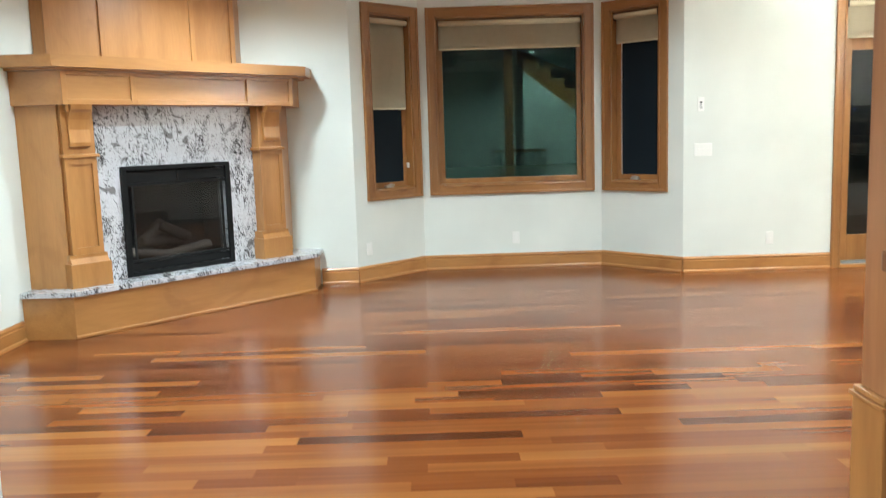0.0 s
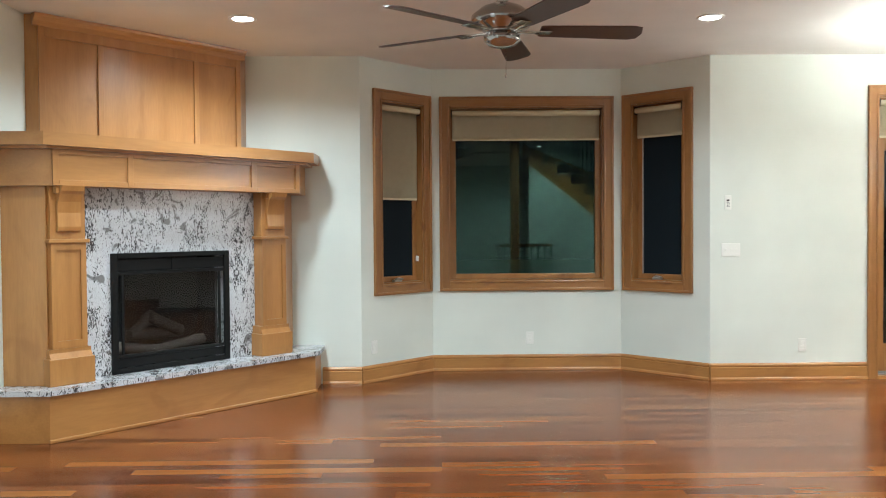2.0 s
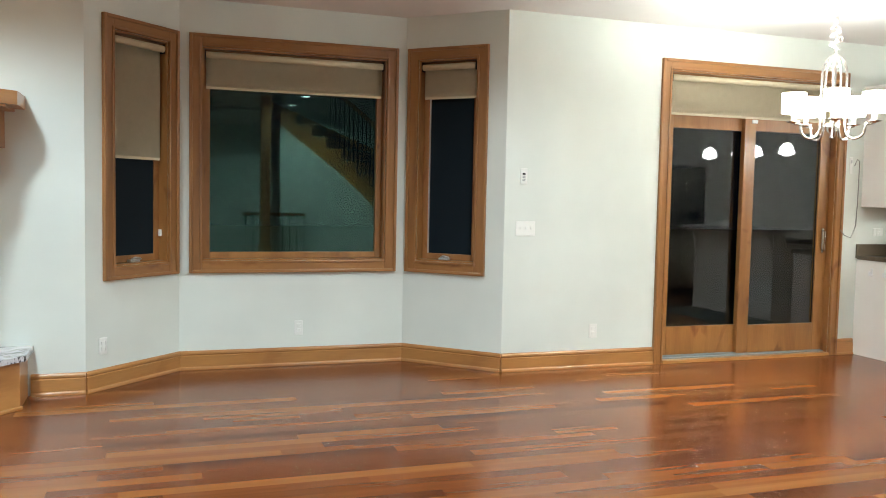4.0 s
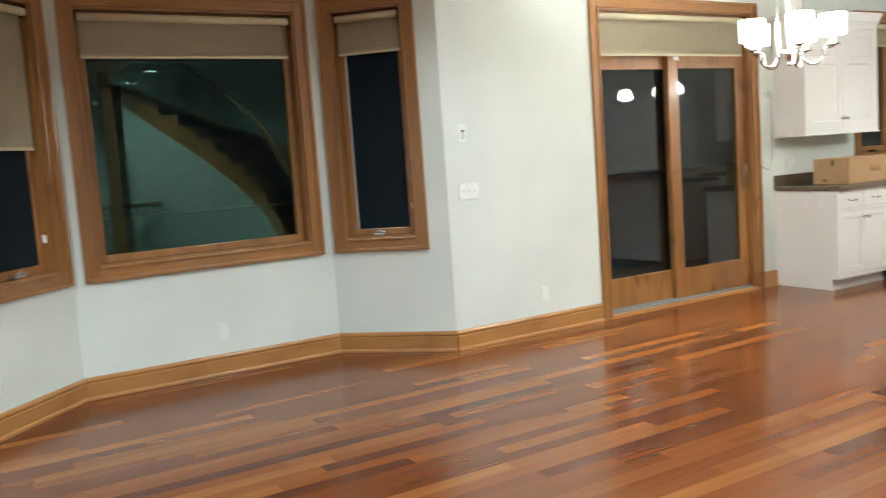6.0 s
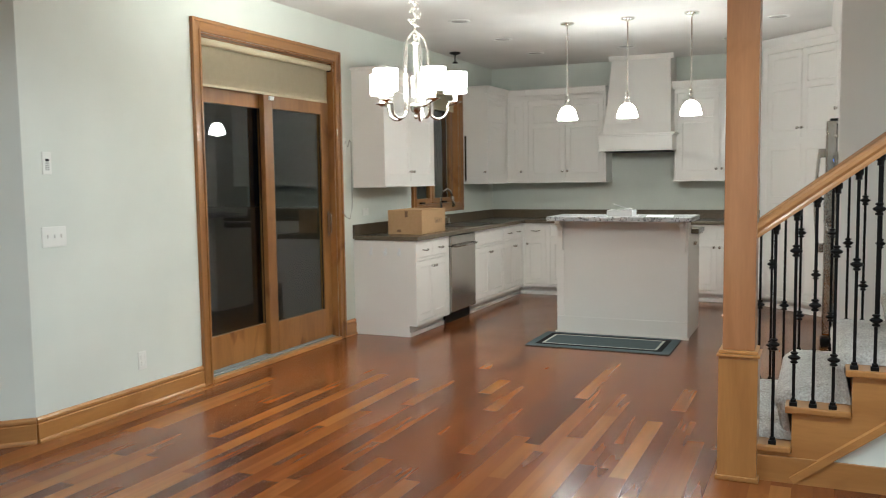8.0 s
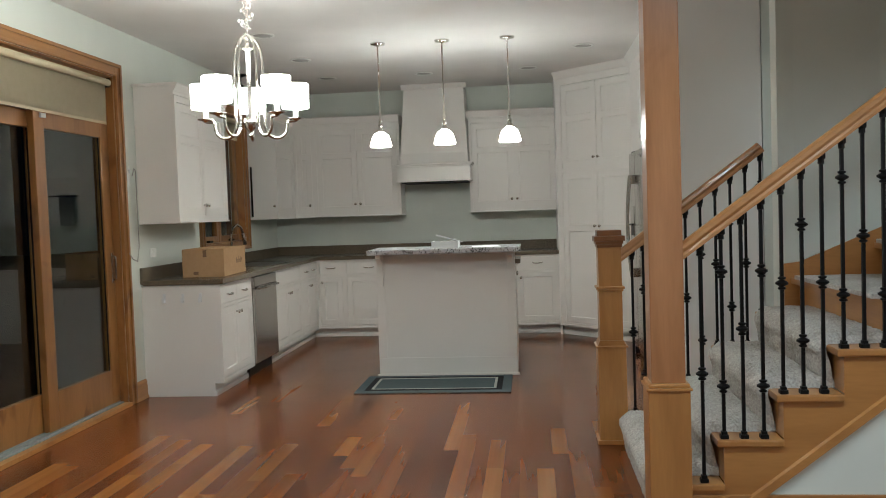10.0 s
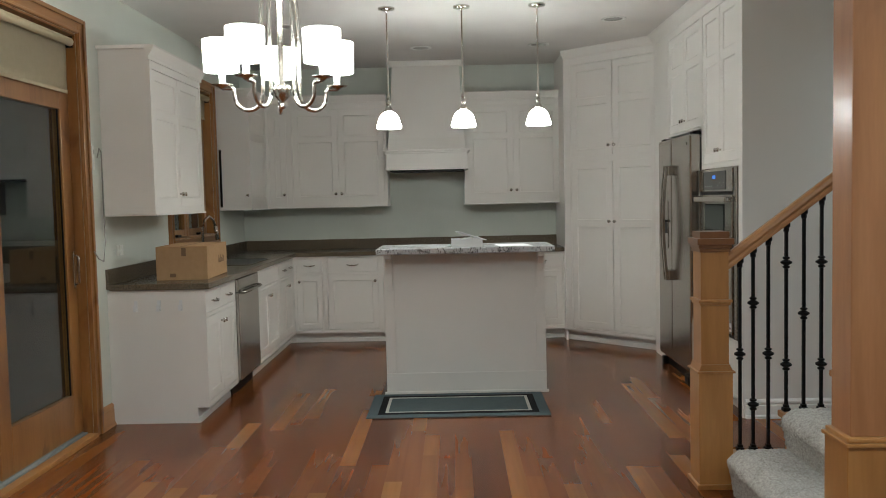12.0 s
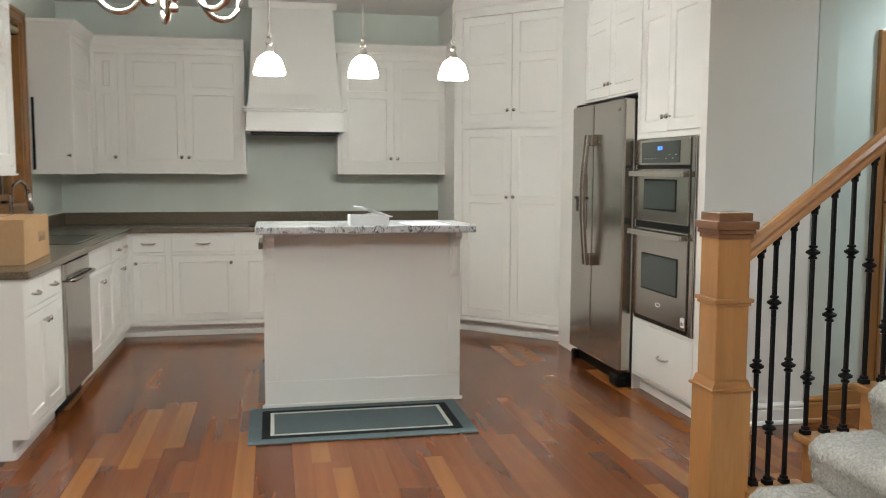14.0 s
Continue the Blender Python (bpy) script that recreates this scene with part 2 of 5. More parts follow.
def tube(bm, points, radius, seg=8, section=None):
    """Sweeps a round or given section (side, up) along the points."""
    pts = [Vector(p) for p in points]
    shape = section or [(radius * math.cos(2 * math.pi * i / seg), radius * math.sin(2 * math.pi * i / seg)) for i in range(seg)]
    rings = []
    for i, p in enumerate(pts):
        t = (pts[min(i + 1, len(pts) - 1)] - pts[max(i - 1, 0)]).normalized()
        up = Vector((0, 0, 1)) if abs(t.z) < 0.95 else Vector((1, 0, 0))
        side = t.cross(up).normalized()
        up = side.cross(t)
        rings.append([bm.verts.new(p + side * a + up * c) for a, c in shape])
    k = len(shape)
    for a, c in zip(rings, rings[1:]):
        for i in range(k):
            f = bm.faces.new((a[i], a[(i + 1) % k], c[(i + 1) % k], c[i]))
            f.smooth = not section
    bm.faces.new(rings[0]), bm.faces.new(rings[-1][::-1])
    bmesh.ops.recalc_face_normals(bm, faces=bm.faces)
    return bm


def smooth_path(points, steps=4):
    """A finer curve through the points."""
    pts = [Vector(p) for p in points]
    out = []
    for i in range(len(pts) - 1):
        p0, p1, p2, p3 = pts[max(i - 1, 0)], pts[i], pts[i + 1], pts[min(i + 2, len(pts) - 1)]
        for k in range(steps):
            t = k / steps
            out.append(0.5 * ((2 * p1) + (p2 - p0) * t + (2 * p0 - 5 * p1 + 4 * p2 - p3) * t * t + (3 * p1 - p0 - 3 * p2 + p3) * t ** 3))
    return out + [pts[-1]]


def mesh_of(name, bm, mat):
    me = bpy.data.meshes.new(name)
    bm.to_mesh(me)
    bm.free()
    me.materials.append(mat)
    return me


def part(name, bm, mat, parent, label=""):
    ob = new(name, mesh_of(name, bm, mat))
    ob.parent = parent
    return tagged(ob, label)


def thing(name, label, category, at=(0, 0, 0), turn=0.0, group="", kind=""):
    ob = new(name)
    ob.empty_display_size = 0.1
    ob.matrix_basis = pose(*at, 0, 0, turn)
    return tagged(ob, label, category, group, kind)


def single(name, bm, mat, label, category, at=(0, 0, 0), turn=0.0, group="", kind=""):
    ob = new(name, mesh_of(name, bm, mat))
    ob.matrix_basis = pose(*at, 0, 0, turn)
    return tagged(ob, label, category, group, kind)


def B(*a):
    bm = bmesh.new()
    return box(bm, *a)


def panel_door(parent, name, x0, x1, z0, z1, y, mat=CABINET, mid=None, rail=0.06, t=0.02):
    """A framed door whose front lies at y - t: a frame round a recessed flat panel, with a middle rail at mid."""
    bm = bmesh.new()
    g = 0.0028
    x0, x1, z0, z1 = x0 + g, x1 - g, z0 + g, z1 - g
    xs = [x0, x0 + rail, x1 - rail, x1]
    zs = [z0, z0 + rail] + ([mid - rail / 2, mid + rail / 2] if mid else []) + [z1 - rail, z1]
    yf, yp = y - t, y - 0.012
    vf = [[bm.verts.new((a, yf, c)) for a in xs] for c in zs]
    for k in range(len(zs) - 1):
        for i in range(3):
            q = [vf[k][i], vf[k][i + 1], vf[k + 1][i + 1], vf[k + 1][i]]
            if i == 1 and k % 2 == 1:
                e = 0.006
                inner = [bm.verts.new((p.co.x + (e if n in (0, 3) else -e), yp, p.co.z + (e if n < 2 else -e))) for n, p in enumerate(q)]
                bm.faces.new(inner)
                for n in range(4):
                    bm.faces.new((q[n], q[(n + 1) % 4], inner[(n + 1) % 4], inner[n]))
            else:
                bm.faces.new(q)
    ring = vf[0][:] + [r[3] for r in vf[1:]] + vf[-1][2::-1] + [r[0] for r in vf[-2:0:-1]]
    back = [bm.verts.new((p.co.x, y, p.co.z)) for p in ring]
    for n in range(len(ring)):
        bm.faces.new((ring[n], ring[(n + 1) % len(ring)], back[(n + 1) % len(ring)], back[n]))
    bmesh.ops.recalc_face_normals(bm, faces=bm.faces)
    return part(name, bm, mat, parent)


def knob(parent, x, y, z):
    bm = bmesh.new()
    lathe(bm, [(0.0, 0.0), (0.007, 0.0), (0.006, 0.012), (0.015, 0.02), (0.014, 0.028), (0.0, 0.031)], 12)
    bm.transform(pose(x, y, z, 90))
    return part("knob", bm, NICKEL, parent, "round brushed nickel knob")


def pull(parent, x, y, z, w=0.1):
    bm = bmesh.new()
    tube(bm, [(x - w / 2, y, z + 0.004), (x - w / 2 + 0.01, y - 0.018, z), (x - w / 5, y - 0.026, z - 0.002), (x, y - 0.028, z - 0.003), (x + w / 5, y - 0.026, z - 0.002), (x + w / 2 - 0.01, y - 0.018, z), (x + w / 2, y, z + 0.004)], 0.006, 8)
    return part("handle", bm, NICKEL, parent, "curved brushed nickel pull")


# ---- shell ----
X_LEFT, X_END, Y_MAIN, Y_BACK = -2.38, 9.91, 8.90, -2.4
BAY = [(-0.225, Y_MAIN), (0.39, 9.53), (2.16, 9.53), (2.79, Y_MAIN)]
# windows: u0, u1, z0, z1 of the rough openings
MAIN_HOLES = [(1.46, 3.21, 0.0, 2.45), (4.80, 6.00, 1.13, 2.44)]


def wall(name, p0, p1, holes=(), mat=WALL, z0=0.0, z1=CEIL, thick=0.16, label="plain painted wall"):
    L = math.hypot(p1[0] - p0[0], p1[1] - p0[1])
    bm = bmesh.new()
    u = 0.0
    for a, c, lo, hi in sorted(holes):
        box(bm, (u, 0, z0), (a, thick, z1))
        if lo > z0:
            box(bm, (a, 0, z0), (c, thick, lo))
        if hi < z1:
            box(bm, (a, 0, hi), (c, thick, z1))
        u = c
    box(bm, (u, 0, z0), (L, thick, z1))
    bmesh.ops.remove_doubles(bm, verts=bm.verts, dist=1e-5)
    return single(name, bm, mat, label, "wall", (*p0, 0), math.degrees(math.atan2(p1[1] - p0[1], p1[0] - p0[0])), kind="structure")


SIDE_LEN = math.hypot(0.615, 0.63)
wall("wall_west", (X_LEFT, Y_BACK), (X_LEFT, Y_MAIN), label="pale grey-green painted living room wall")
wall("wall_foyer_end", (X_LEFT + 0.03, 3.42), (-0.815, 3.42), label="end of a pale painted wall between entry and living room")
wall("wall_north_corner", (X_LEFT - 0.1, Y_MAIN), BAY[0], label="pale grey-green wall beside the fireplace")
wall("wall_bay_left", BAY[0], BAY[1], [(0.24, SIDE_LEN - 0.12, 0.84, 2.46)], label="angled bay wall with a narrow window")
wall("wall_bay_middle", BAY[1], BAY[2], [(0.165, 1.605, 0.84, 2.46)], label="bay wall with a picture window")
wall("wall_bay_right", BAY[2], BAY[3], [(0.12, SIDE_LEN - 0.24, 0.84, 2.46)], label="angled bay wall with a narrow window")
wall("wall_north", BAY[3], (X_END + 0.16, Y_MAIN), MAIN_HOLES, label="pale painted wall with sliding door and sink window")
wall("wall_east", (X_END, Y_MAIN), (X_END, 3.2), label="sage kitchen wall behind the cabinets")
wall("wall_south_kitchen", (X_END + 0.16, 4.24), (6.22, 4.24), label="painted wall behind the refrigerator")
wall("wall_hall_end", (6.155, 4.238), (6.155, 4.12), thick=0.2, label="narrow painted wall end beside the kitchen cabinets")
wall("wall_hall", (6.36, 4.12), (6.36, 3.63), label="painted hall wall")
wall("wall_hall_far", (6.36, 2.67), (6.36, Y_BACK), label="painted hall wall")
wall("wall_hall_head", (6.36, 3.63), (6.36, 2.67), z0=2.1, label="painted wall over the hall doorway")
wall("wall_south", (6.5, Y_BACK), (X_LEFT - 0.16, Y_BACK), label="painted wall at the back of the house")
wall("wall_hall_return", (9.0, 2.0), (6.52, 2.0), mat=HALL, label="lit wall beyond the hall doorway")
bm = bmesh.new()
arc = [(4.985, 4.47)] + [(2.09 + 2.895 * math.cos(radians(a)), 4.38 - 2.895 * math.sin(radians(a))) for a in range(0, 91, 9)]
outer = [(4.985 + 0.12, 4.47)] + [(2.09 + 3.015 * math.cos(radians(a)), 4.38 - 3.015 * math.sin(radians(a))) for a in range(0, 91, 9)]
for i in range(len(arc) - 1):
    prism(bm, [arc[i], arc[i + 1], outer[i + 1], outer[i]], 0, CEIL)
bmesh.ops.remove_doubles(bm, verts=bm.verts, dist=1e-5)
single("wall_stairwell", bm, WALL, "curved painted wall round the stairs", "wall", kind="structure")
bm = bmesh.new()
for a, c in (((X_LEFT - 0.2, 4.47), (X_END + 0.2, 9.8)), ((X_LEFT - 0.2, Y_BACK), (1.95, 4.47)), ((5.1, Y_BACK), (X_END + 0.2, 4.47)), ((1.95, Y_BACK), (5.1, 1.3))):
    box(bm, (*a, CEIL), (*c, CEIL + 0.15))
single("ceiling", bm, WHITE_CEIL, "smooth off-white ceiling", "ceiling", kind="structure")
bm = bmesh.new()
box(bm, (1.8, 1.15, CEIL + 0.15), (1.95, 4.6, 5.2))
box(bm, (1.95, 4.47, CEIL + 0.15), (5.1, 4.6, 5.2))
box(bm, (1.95, 1.15, CEIL + 0.15), (5.1, 1.3, 5.2))
box(bm, (5.1, 1.15, CEIL + 0.15), (5.25, 4.6, 5.2))
box(bm, (1.8, 1.1, 5.2), (5.3, 4.7, 5.3))
single("wall_stairwell_upper", bm, WALL, "unlit upper stairwell walls", "wall", kind="structure")
bm = B((X_LEFT - 0.2, Y_BACK - 0.2, -0.2), (X_END + 0.2, 9.8, -0.012))
floor = single("floor", bm, GROUT, "glossy red-brown hardwood strip floor", "floor", kind="structure")
bm = B((-40, -40, -0.6), (50, 50, -0.5))
single("ground", bm, paint("night_ground", (0.03, 0.035, 0.03), 0.9), "dark ground outside at night", "ground", kind="structure")


def baseboard(p0, p1, name="baseboard", mat=OAK_X, h=0.145, label="oak baseboard with a moulded top"):
    L = math.hypot(p1[0] - p0[0], p1[1] - p0[1])
    bm = bmesh.new()
    prism(bm, [(0, 0), (-0.026, 0.0), (-0.026, 0.007), (-0.0245, 0.014), (-0.021, 0.02), (-0.0165, 0.0235), (-0.016, h - 0.04), (-0.009, h - 0.034), (-0.015, h - 0.026), (-0.014, h - 0.014), (-0.007, h - 0.004), (0, h)], 0, L, "x")
    return single(name, bm, mat, label, "baseboard", (*p0, 0), math.degrees(math.atan2(p1[1] - p0[1], p1[0] - p0[0])), kind="structure")


baseboard((X_LEFT, Y_BACK), (X_LEFT, 6.92))
baseboard((-0.56, Y_MAIN), BAY[0])
baseboard(BAY[0], BAY[1]), baseboard(BAY[1], BAY[2]), baseboard(BAY[2], BAY[3])
baseboard(BAY[3], (4.165, Y_MAIN)), baseboard((6.095, Y_MAIN), (6.285, Y_MAIN))
baseboard((6.155, 4.238), (6.155, 4.12)), baseboard((6.36, 4.12), (6.36, 3.725))
baseboard((6.155, 4.86), (6.155, 4.245), "trim", CABINET, 0.12, "white baseboard on the cabinet end")


# ---- windows ----
def casing(parent, w, h, cw, z0=0.0, sill=True):
    """Stepped casing round an opening w wide from z0 to h, butted at the corners."""
    for nm, a, c, m in (("jamb_casing", (-cw, z0 - (cw if sill else 0)), (0, h + cw), TRIM_Z), ("jamb_casing", (w, z0 - (cw if sill else 0)), (w + cw, h + cw), TRIM_Z), ("head_casing", (0, h), (w, h + cw), TRIM_X)) + ((("sill_casing", (0, z0 - cw), (w, z0), TRIM_X),) if sill else ()):
        bm = bmesh.new()
        box(bm, (a[0], -0.016, a[1]), (c[0], 0.0, c[1]), 0.003)
        if nm == "jamb_casing":
            xo = a[0] if a[0] < 0 else c[0] - 0.026
            box(bm, (xo, -0.03, a[1]), (xo + 0.026, -0.016, c[1]), 0.006)
            xi = c[0] - 0.018 if a[0] < 0 else a[0]
            box(bm, (xi, -0.026, a[1] + (cw - 0.018 if sill else 0)), (xi + 0.018, -0.016, c[1] - cw + 0.018), 0.005)
        else:
            zo = c[1] - 0.026 if nm == "head_casing" else a[1]
            box(bm, (a[0] - cw + 0.026, -0.03, zo), (c[0] + cw - 0.026, -0.016, zo + 0.026), 0.006)
            zi = a[1] if nm == "head_casing" else c[1] - 0.018
            box(bm, (a[0], -0.026, zi), (c[0], -0.016, zi + 0.018), 0.005)
        part(nm, bm, m, parent)


def reveal(parent, w, z0, h, depth=0.15):
    bm = bmesh.new()
    box(bm, (0, 0, z0), (0.012, depth, h))
    box(bm, (w - 0.012, 0, z0), (w, depth, h))
    box(bm, (0.012, 0, h - 0.012), (w - 0.012, depth, h))
    box(bm, (0.012, 0, z0), (w - 0.012, depth, z0 + 0.012))
    part("reveal", bm, TRIM_Z, parent)


def roller_shade(at, turn, w, z_top, z_bot, y=0.035):
    sh = thing("roller_shade", "tan woven roller shade " + ("drawn half down" if z_top - z_bot > 0.6 else "rolled mostly up"), "shade", (*at, 0), turn, "roller shades")
    bm = bmesh.new()
    lathe(bm, [(0.0, 0), (0.025, 0), (0.025, w), (0.0, w)], 20)
    bm.transform(pose(0, y - 0.016, z_top - 0.042, 0, 90, 0))
    part("roller", bm, SHADE_CLOTH, sh)
    bm = bmesh.new()
    n = 24
    grid = [[bm.verts.new((w * i / n, y + 0.011 + 0.0025 * math.sin(i * 0.9 + k), z_top - 0.03 + (z_bot - z_top + 0.03) * k / 6)) for i in range(n + 1)] for k in range(7)]
    for k in range(6):
        for i in range(n):
            bm.faces.new((grid[k][i], grid[k][i + 1], grid[k + 1][i + 1], grid[k + 1][i])).smooth = True
    bmesh.ops.solidify(bm, geom=bm.faces, thickness=0.002)
    part("cloth", bm, SHADE_CLOTH, sh)
    part("hem_bar", B((0.002, y + 0.008, z_bot - 0.01), (w - 0.002, y + 0.014, z_bot + 0.01), 0.002), SHADE_CLOTH, sh)
    for x in (-0.008, w + 0.002):
        part("bracket", B((x, y - 0.03, z_top - 0.075), (x + 0.006, y + 0.03, z_top - 0.008)), BLACK, sh)
    return sh


def casement(name, p0, p1, u0, w, z0, h, drop, crank, screen, label):
    turn = math.degrees(math.atan2(p1[1] - p0[1], p1[0] - p0[0]))
    d = Vector((p1[0] - p0[0], p1[1] - p0[1])).normalized()
    at = (p0[0] + d.x * u0, p0[1] + d.y * u0)
    win = thing(name, label, "window", (*at, 0), turn, kind="structure")
    casing(win, w, h, 0.095, z0)
    reveal(win, w, z0, h)
    bm = bmesh.new()
    s = 0.05
    y0, y1 = 0.075, 0.125
    box(bm, (0.012, y0, z0 + 0.012), (0.012 + s, y1, h - 0.012), 0.004)
    box(bm, (w - 0.012 - s, y0, z0 + 0.012), (w - 0.012, y1, h - 0.012), 0.004)
    box(bm, (0.012 + s, y0, z0 + 0.012), (w - 0.012 - s, y1, z0 + 0.012 + s), 0.004)
    box(bm, (0.012 + s, y0, h - 0.012 - s), (w - 0.012 - s, y1, h - 0.012), 0.004)
    part("sash", bm, TRIM_Z, win)
    pane = part("pane", B((0.012 + s, 0.098, z0 + 0.012 + s), (w - 0.012 - s, 0.104, h - 0.012 - s)), COATED, win)
    pane.visible_shadow = False
    if screen:
        part("screen", B((0.012 + s, 0.084, z0 + 0.012 + s), (w - 0.012 - s, 0.086, h - 0.012 - s)), SCREEN, win, "dark insect screen")
        part("screen_frame", B((0.012 + s, 0.078, z0 + 0.012 + s), (0.012 + s + 0.012, 0.083, h - 0.1)), ALUMINIUM, win)
    if crank:
        bm = bmesh.new()
        cx = w * 0.45
        box(bm, (cx - 0.045, 0.03, z0 + 0.012), (cx + 0.045, 0.072, z0 + 0.032), 0.006)
        tube(bm, [(cx - 0.03, 0.04, z0 + 0.035), (cx, 0.03, z0 + 0.045), (cx + 0.05, 0.03, z0 + 0.035)], 0.008)
        part("crank", bm, ALUMINIUM, win)
        part("latch", B((w - 0.03, 0.045, z0 + 0.19), (w - 0.012, 0.07, z0 + 0.24), 0.004), WHITE, win)
    roller_shade((at[0] + d.x * 0.03, at[1] + d.y * 0.03), turn, w - 0.06, h - 0.015, h - drop)
    return win


casement("window_1", BAY[0], BAY[1], 0.24, SIDE_LEN - 0.36, 0.84, 2.46, 0.86, True, True, "narrow oak-framed casement window, shade half down")
casement("window_2", BAY[1], BAY[2], 0.165, 1.44, 0.84, 2.46, 0.30, False, False, "wide oak-framed picture window reflecting the room at night")
casement("window_3", BAY[2], BAY[3], 0.12, SIDE_LEN - 0.36, 0.84, 2.46, 0.30, True, True, "narrow oak-framed casement window with dark screen")

# sliding door
door = thing("door_1", "oak-framed sliding glass patio door, closed", "door", (4.25, Y_MAIN, 0), 0, kind="structure")
casing(door, 1.75, 2.45, 0.09, 0.0, False)
reveal(door, 1.75, 0.0, 2.45, 0.16)
for nm, x0, x1, y0, st in (("fixed_panel", 0.012, 0.93, 0.105, 0.10), ("sliding_panel", 0.80, 1.738, 0.055, 0.115)):
    bm = bmesh.new()
    zb, zt = 0.045, 2.10
    box(bm, (x0, y0, zb), (x0 + st, y0 + 0.045, zt), 0.004)
    box(bm, (x1 - st, y0, zb), (x1, y0 + 0.045, zt), 0.004)
    box(bm, (x0 + st, y0, zb), (x1 - st, y0 + 0.045, zb + 0.245), 0.004)
    box(bm, (x0 + st, y0, zt - 0.11), (x1 - st, y0 + 0.045, zt), 0.004)
    panel = part(nm, bm, TRIM_Z, door)
    half = (x1 - x0) / 2 - st + 0.01
    bm = B((-half, -0.002, zb + 0.235), (half, 0.002, zt - 0.10))
    bm.transform(pose((x0 + x1) / 2, y0 + 0.024, 0, 0, 0, 1.2 if nm == "fixed_panel" else 0.2))
    pane = part("pane", bm, GLASS, panel)
    pane.visible_shadow = False
    bm = bmesh.new()
    for xa in (x0 + st, x1 - st - 0.008):
        box(bm, (xa, y0 + 0.012, zb + 0.245), (xa + 0.008, y0 + 0.02, zt - 0.11))
    part("gasket", bm, BLACK, panel)
bm = B((1.665, 0.034, 0.93), (1.69, 0.042, 1.15), 0.004)
tube(bm, [(1.678, 0.036, 0.95), (1.678, 0.012, 0.96), (1.678, 0.012, 1.12), (1.678, 0.036, 1.13)], 0.007)
part("handle", bm, NICKEL, door, "slim metal pull handle")
part("latch", B((0.865, 0.04, 2.055), (0.92, 0.054, 2.085), 0.003), WHITE, door)
bm = B((0.0, -0.03, 0.0), (1.75, 0.03, 0.028), 0.004)
part("threshold", bm, OAK_X, door)
bm = B((0.012, 0.032, 0.012), (1.738, 0.155, 0.036))
for y in (0.06, 0.09, 0.12):
    box(bm, (0.012, y, 0.036), (1.738, y + 0.006, 0.05))
part("track", bm, GREY_TRACK, door, "grey metal sill track")
part("head_board", B((0.012, 0.055, 2.105), (1.738, 0.155, 2.438)), TRIM_X, door)
roller_shade((4.275, Y_MAIN), 0, 1.68, 2.435, 2.10, 0.03)

# sink window
sink_win = thing("window_4", "oak-framed kitchen window over the sink, shade up", "window", (7.59, Y_MAIN, 0), 0, kind="structure")
casing(sink_win, 1.20, 2.44, 0.085, 1.13)
reveal(sink_win, 1.20, 1.13, 2.44)
for x0 in (0.012, 0.606):
    bm = bmesh.new()
    x1 = x0 + 0.582
    box(bm, (x0, 0.07, 1.142), (x0 + 0.06, 0.12, 2.428), 0.004)
    box(bm, (x1 - 0.06, 0.07, 1.142), (x1, 0.12, 2.428), 0.004)
    box(bm, (x0 + 0.06, 0.07, 1.142), (x1 - 0.06, 0.12, 1.202), 0.004)
    box(bm, (x0 + 0.06, 0.07, 2.368), (x1 - 0.06, 0.12, 2.428), 0.004)
    sash = part("sash", bm, TRIM_Z, sink_win)
    part("pane", B((x0 + 0.06, 0.095, 1.202), (x1 - 0.06, 0.1, 2.368)), GLASS, sash).visible_shadow = False
    part("crank", B((x0 + 0.24, 0.035, 1.144), (x0 + 0.33, 0.068, 1.164), 0.004), BLACK, sash)
roller_shade((7.62, Y_MAIN), 0, 1.14, 2.425, 2.20)

# hall doorway
hall = thing("door_2", "oak-cased open doorway to a lit hall", "doorway", (6.36, 3.63, 0), -90, kind="structure")
casing(hall, 0.96, 2.1, 0.09, 0.0, False)

# ---- fireplace ----
FA, FB = Vector((-2.0, 6.92)), Vector((-0.555, 8.53))
FLEN = (FB - FA).length
FTURN = math.degrees(math.atan2(FB.y - FA.y, FB.x - FA.x))
fire = thing("fireplace", "corner fireplace with oak mantel, granite surround and raised hearth", "fireplace", (*FA, 0), FTURN)
F_INV = pose(*FA, 0, 0, 0, FTURN).inverted()


def local(x, y):
    p = F_INV @ Vector((x, y, 0))
    return (p.x, p.y)


def corner_block(v, wl, wr, z0, z1, ul, ur):
    """A block that fills the corner: face at depth v from ul to ur, returning square to both walls."""
    c, s = math.cos(radians(FTURN)), math.sin(radians(FTURN))
    L = (FA.x + c * ul - s * v, FA.y + s * ul + c * v)
    R = (FA.x + c * ur - s * v, FA.y + s * ur + c * v)
    pts = [(X_LEFT + 0.001, L[1]), L, R, (R[0], Y_MAIN - 0.001), (X_LEFT + 0.001, Y_MAIN - 0.001)]
    bm = bmesh.new()
    prism(bm, [local(*p) for p in pts], z0, z1)
    return bm


part("hearth_base", corner_block(0.03, 0, 0, 0.0, 0.298, 0.0, FLEN), OAK_X, fire)
part("hearth_shoe", B((-0.01, 0.008, 0.0), (FLEN + 0.005, 0.03, 0.022), 0.006), OAK_X, fire)
part("hearth_slab", corner_block(0.0, 0, 0, 0.3, 0.335, -0.01, FLEN + 0.02), GRANITE, fire, "speckled granite hearth slab with rough edge")
part("breast_core", corner_block(0.67, 0, 0, 0.336, 1.62, 0.45, FLEN - 0.5), BLACK, fire)
bm = B((0.16, 0.25, 0.336), (0.545, 0.40, 1.66))
box(bm, (1.46, 0.25, 0.336), (FLEN - 0.28, 0.40, 1.66))
box(bm, (0.545, 0.25, 1.155), (1.46, 0.40, 1.66))
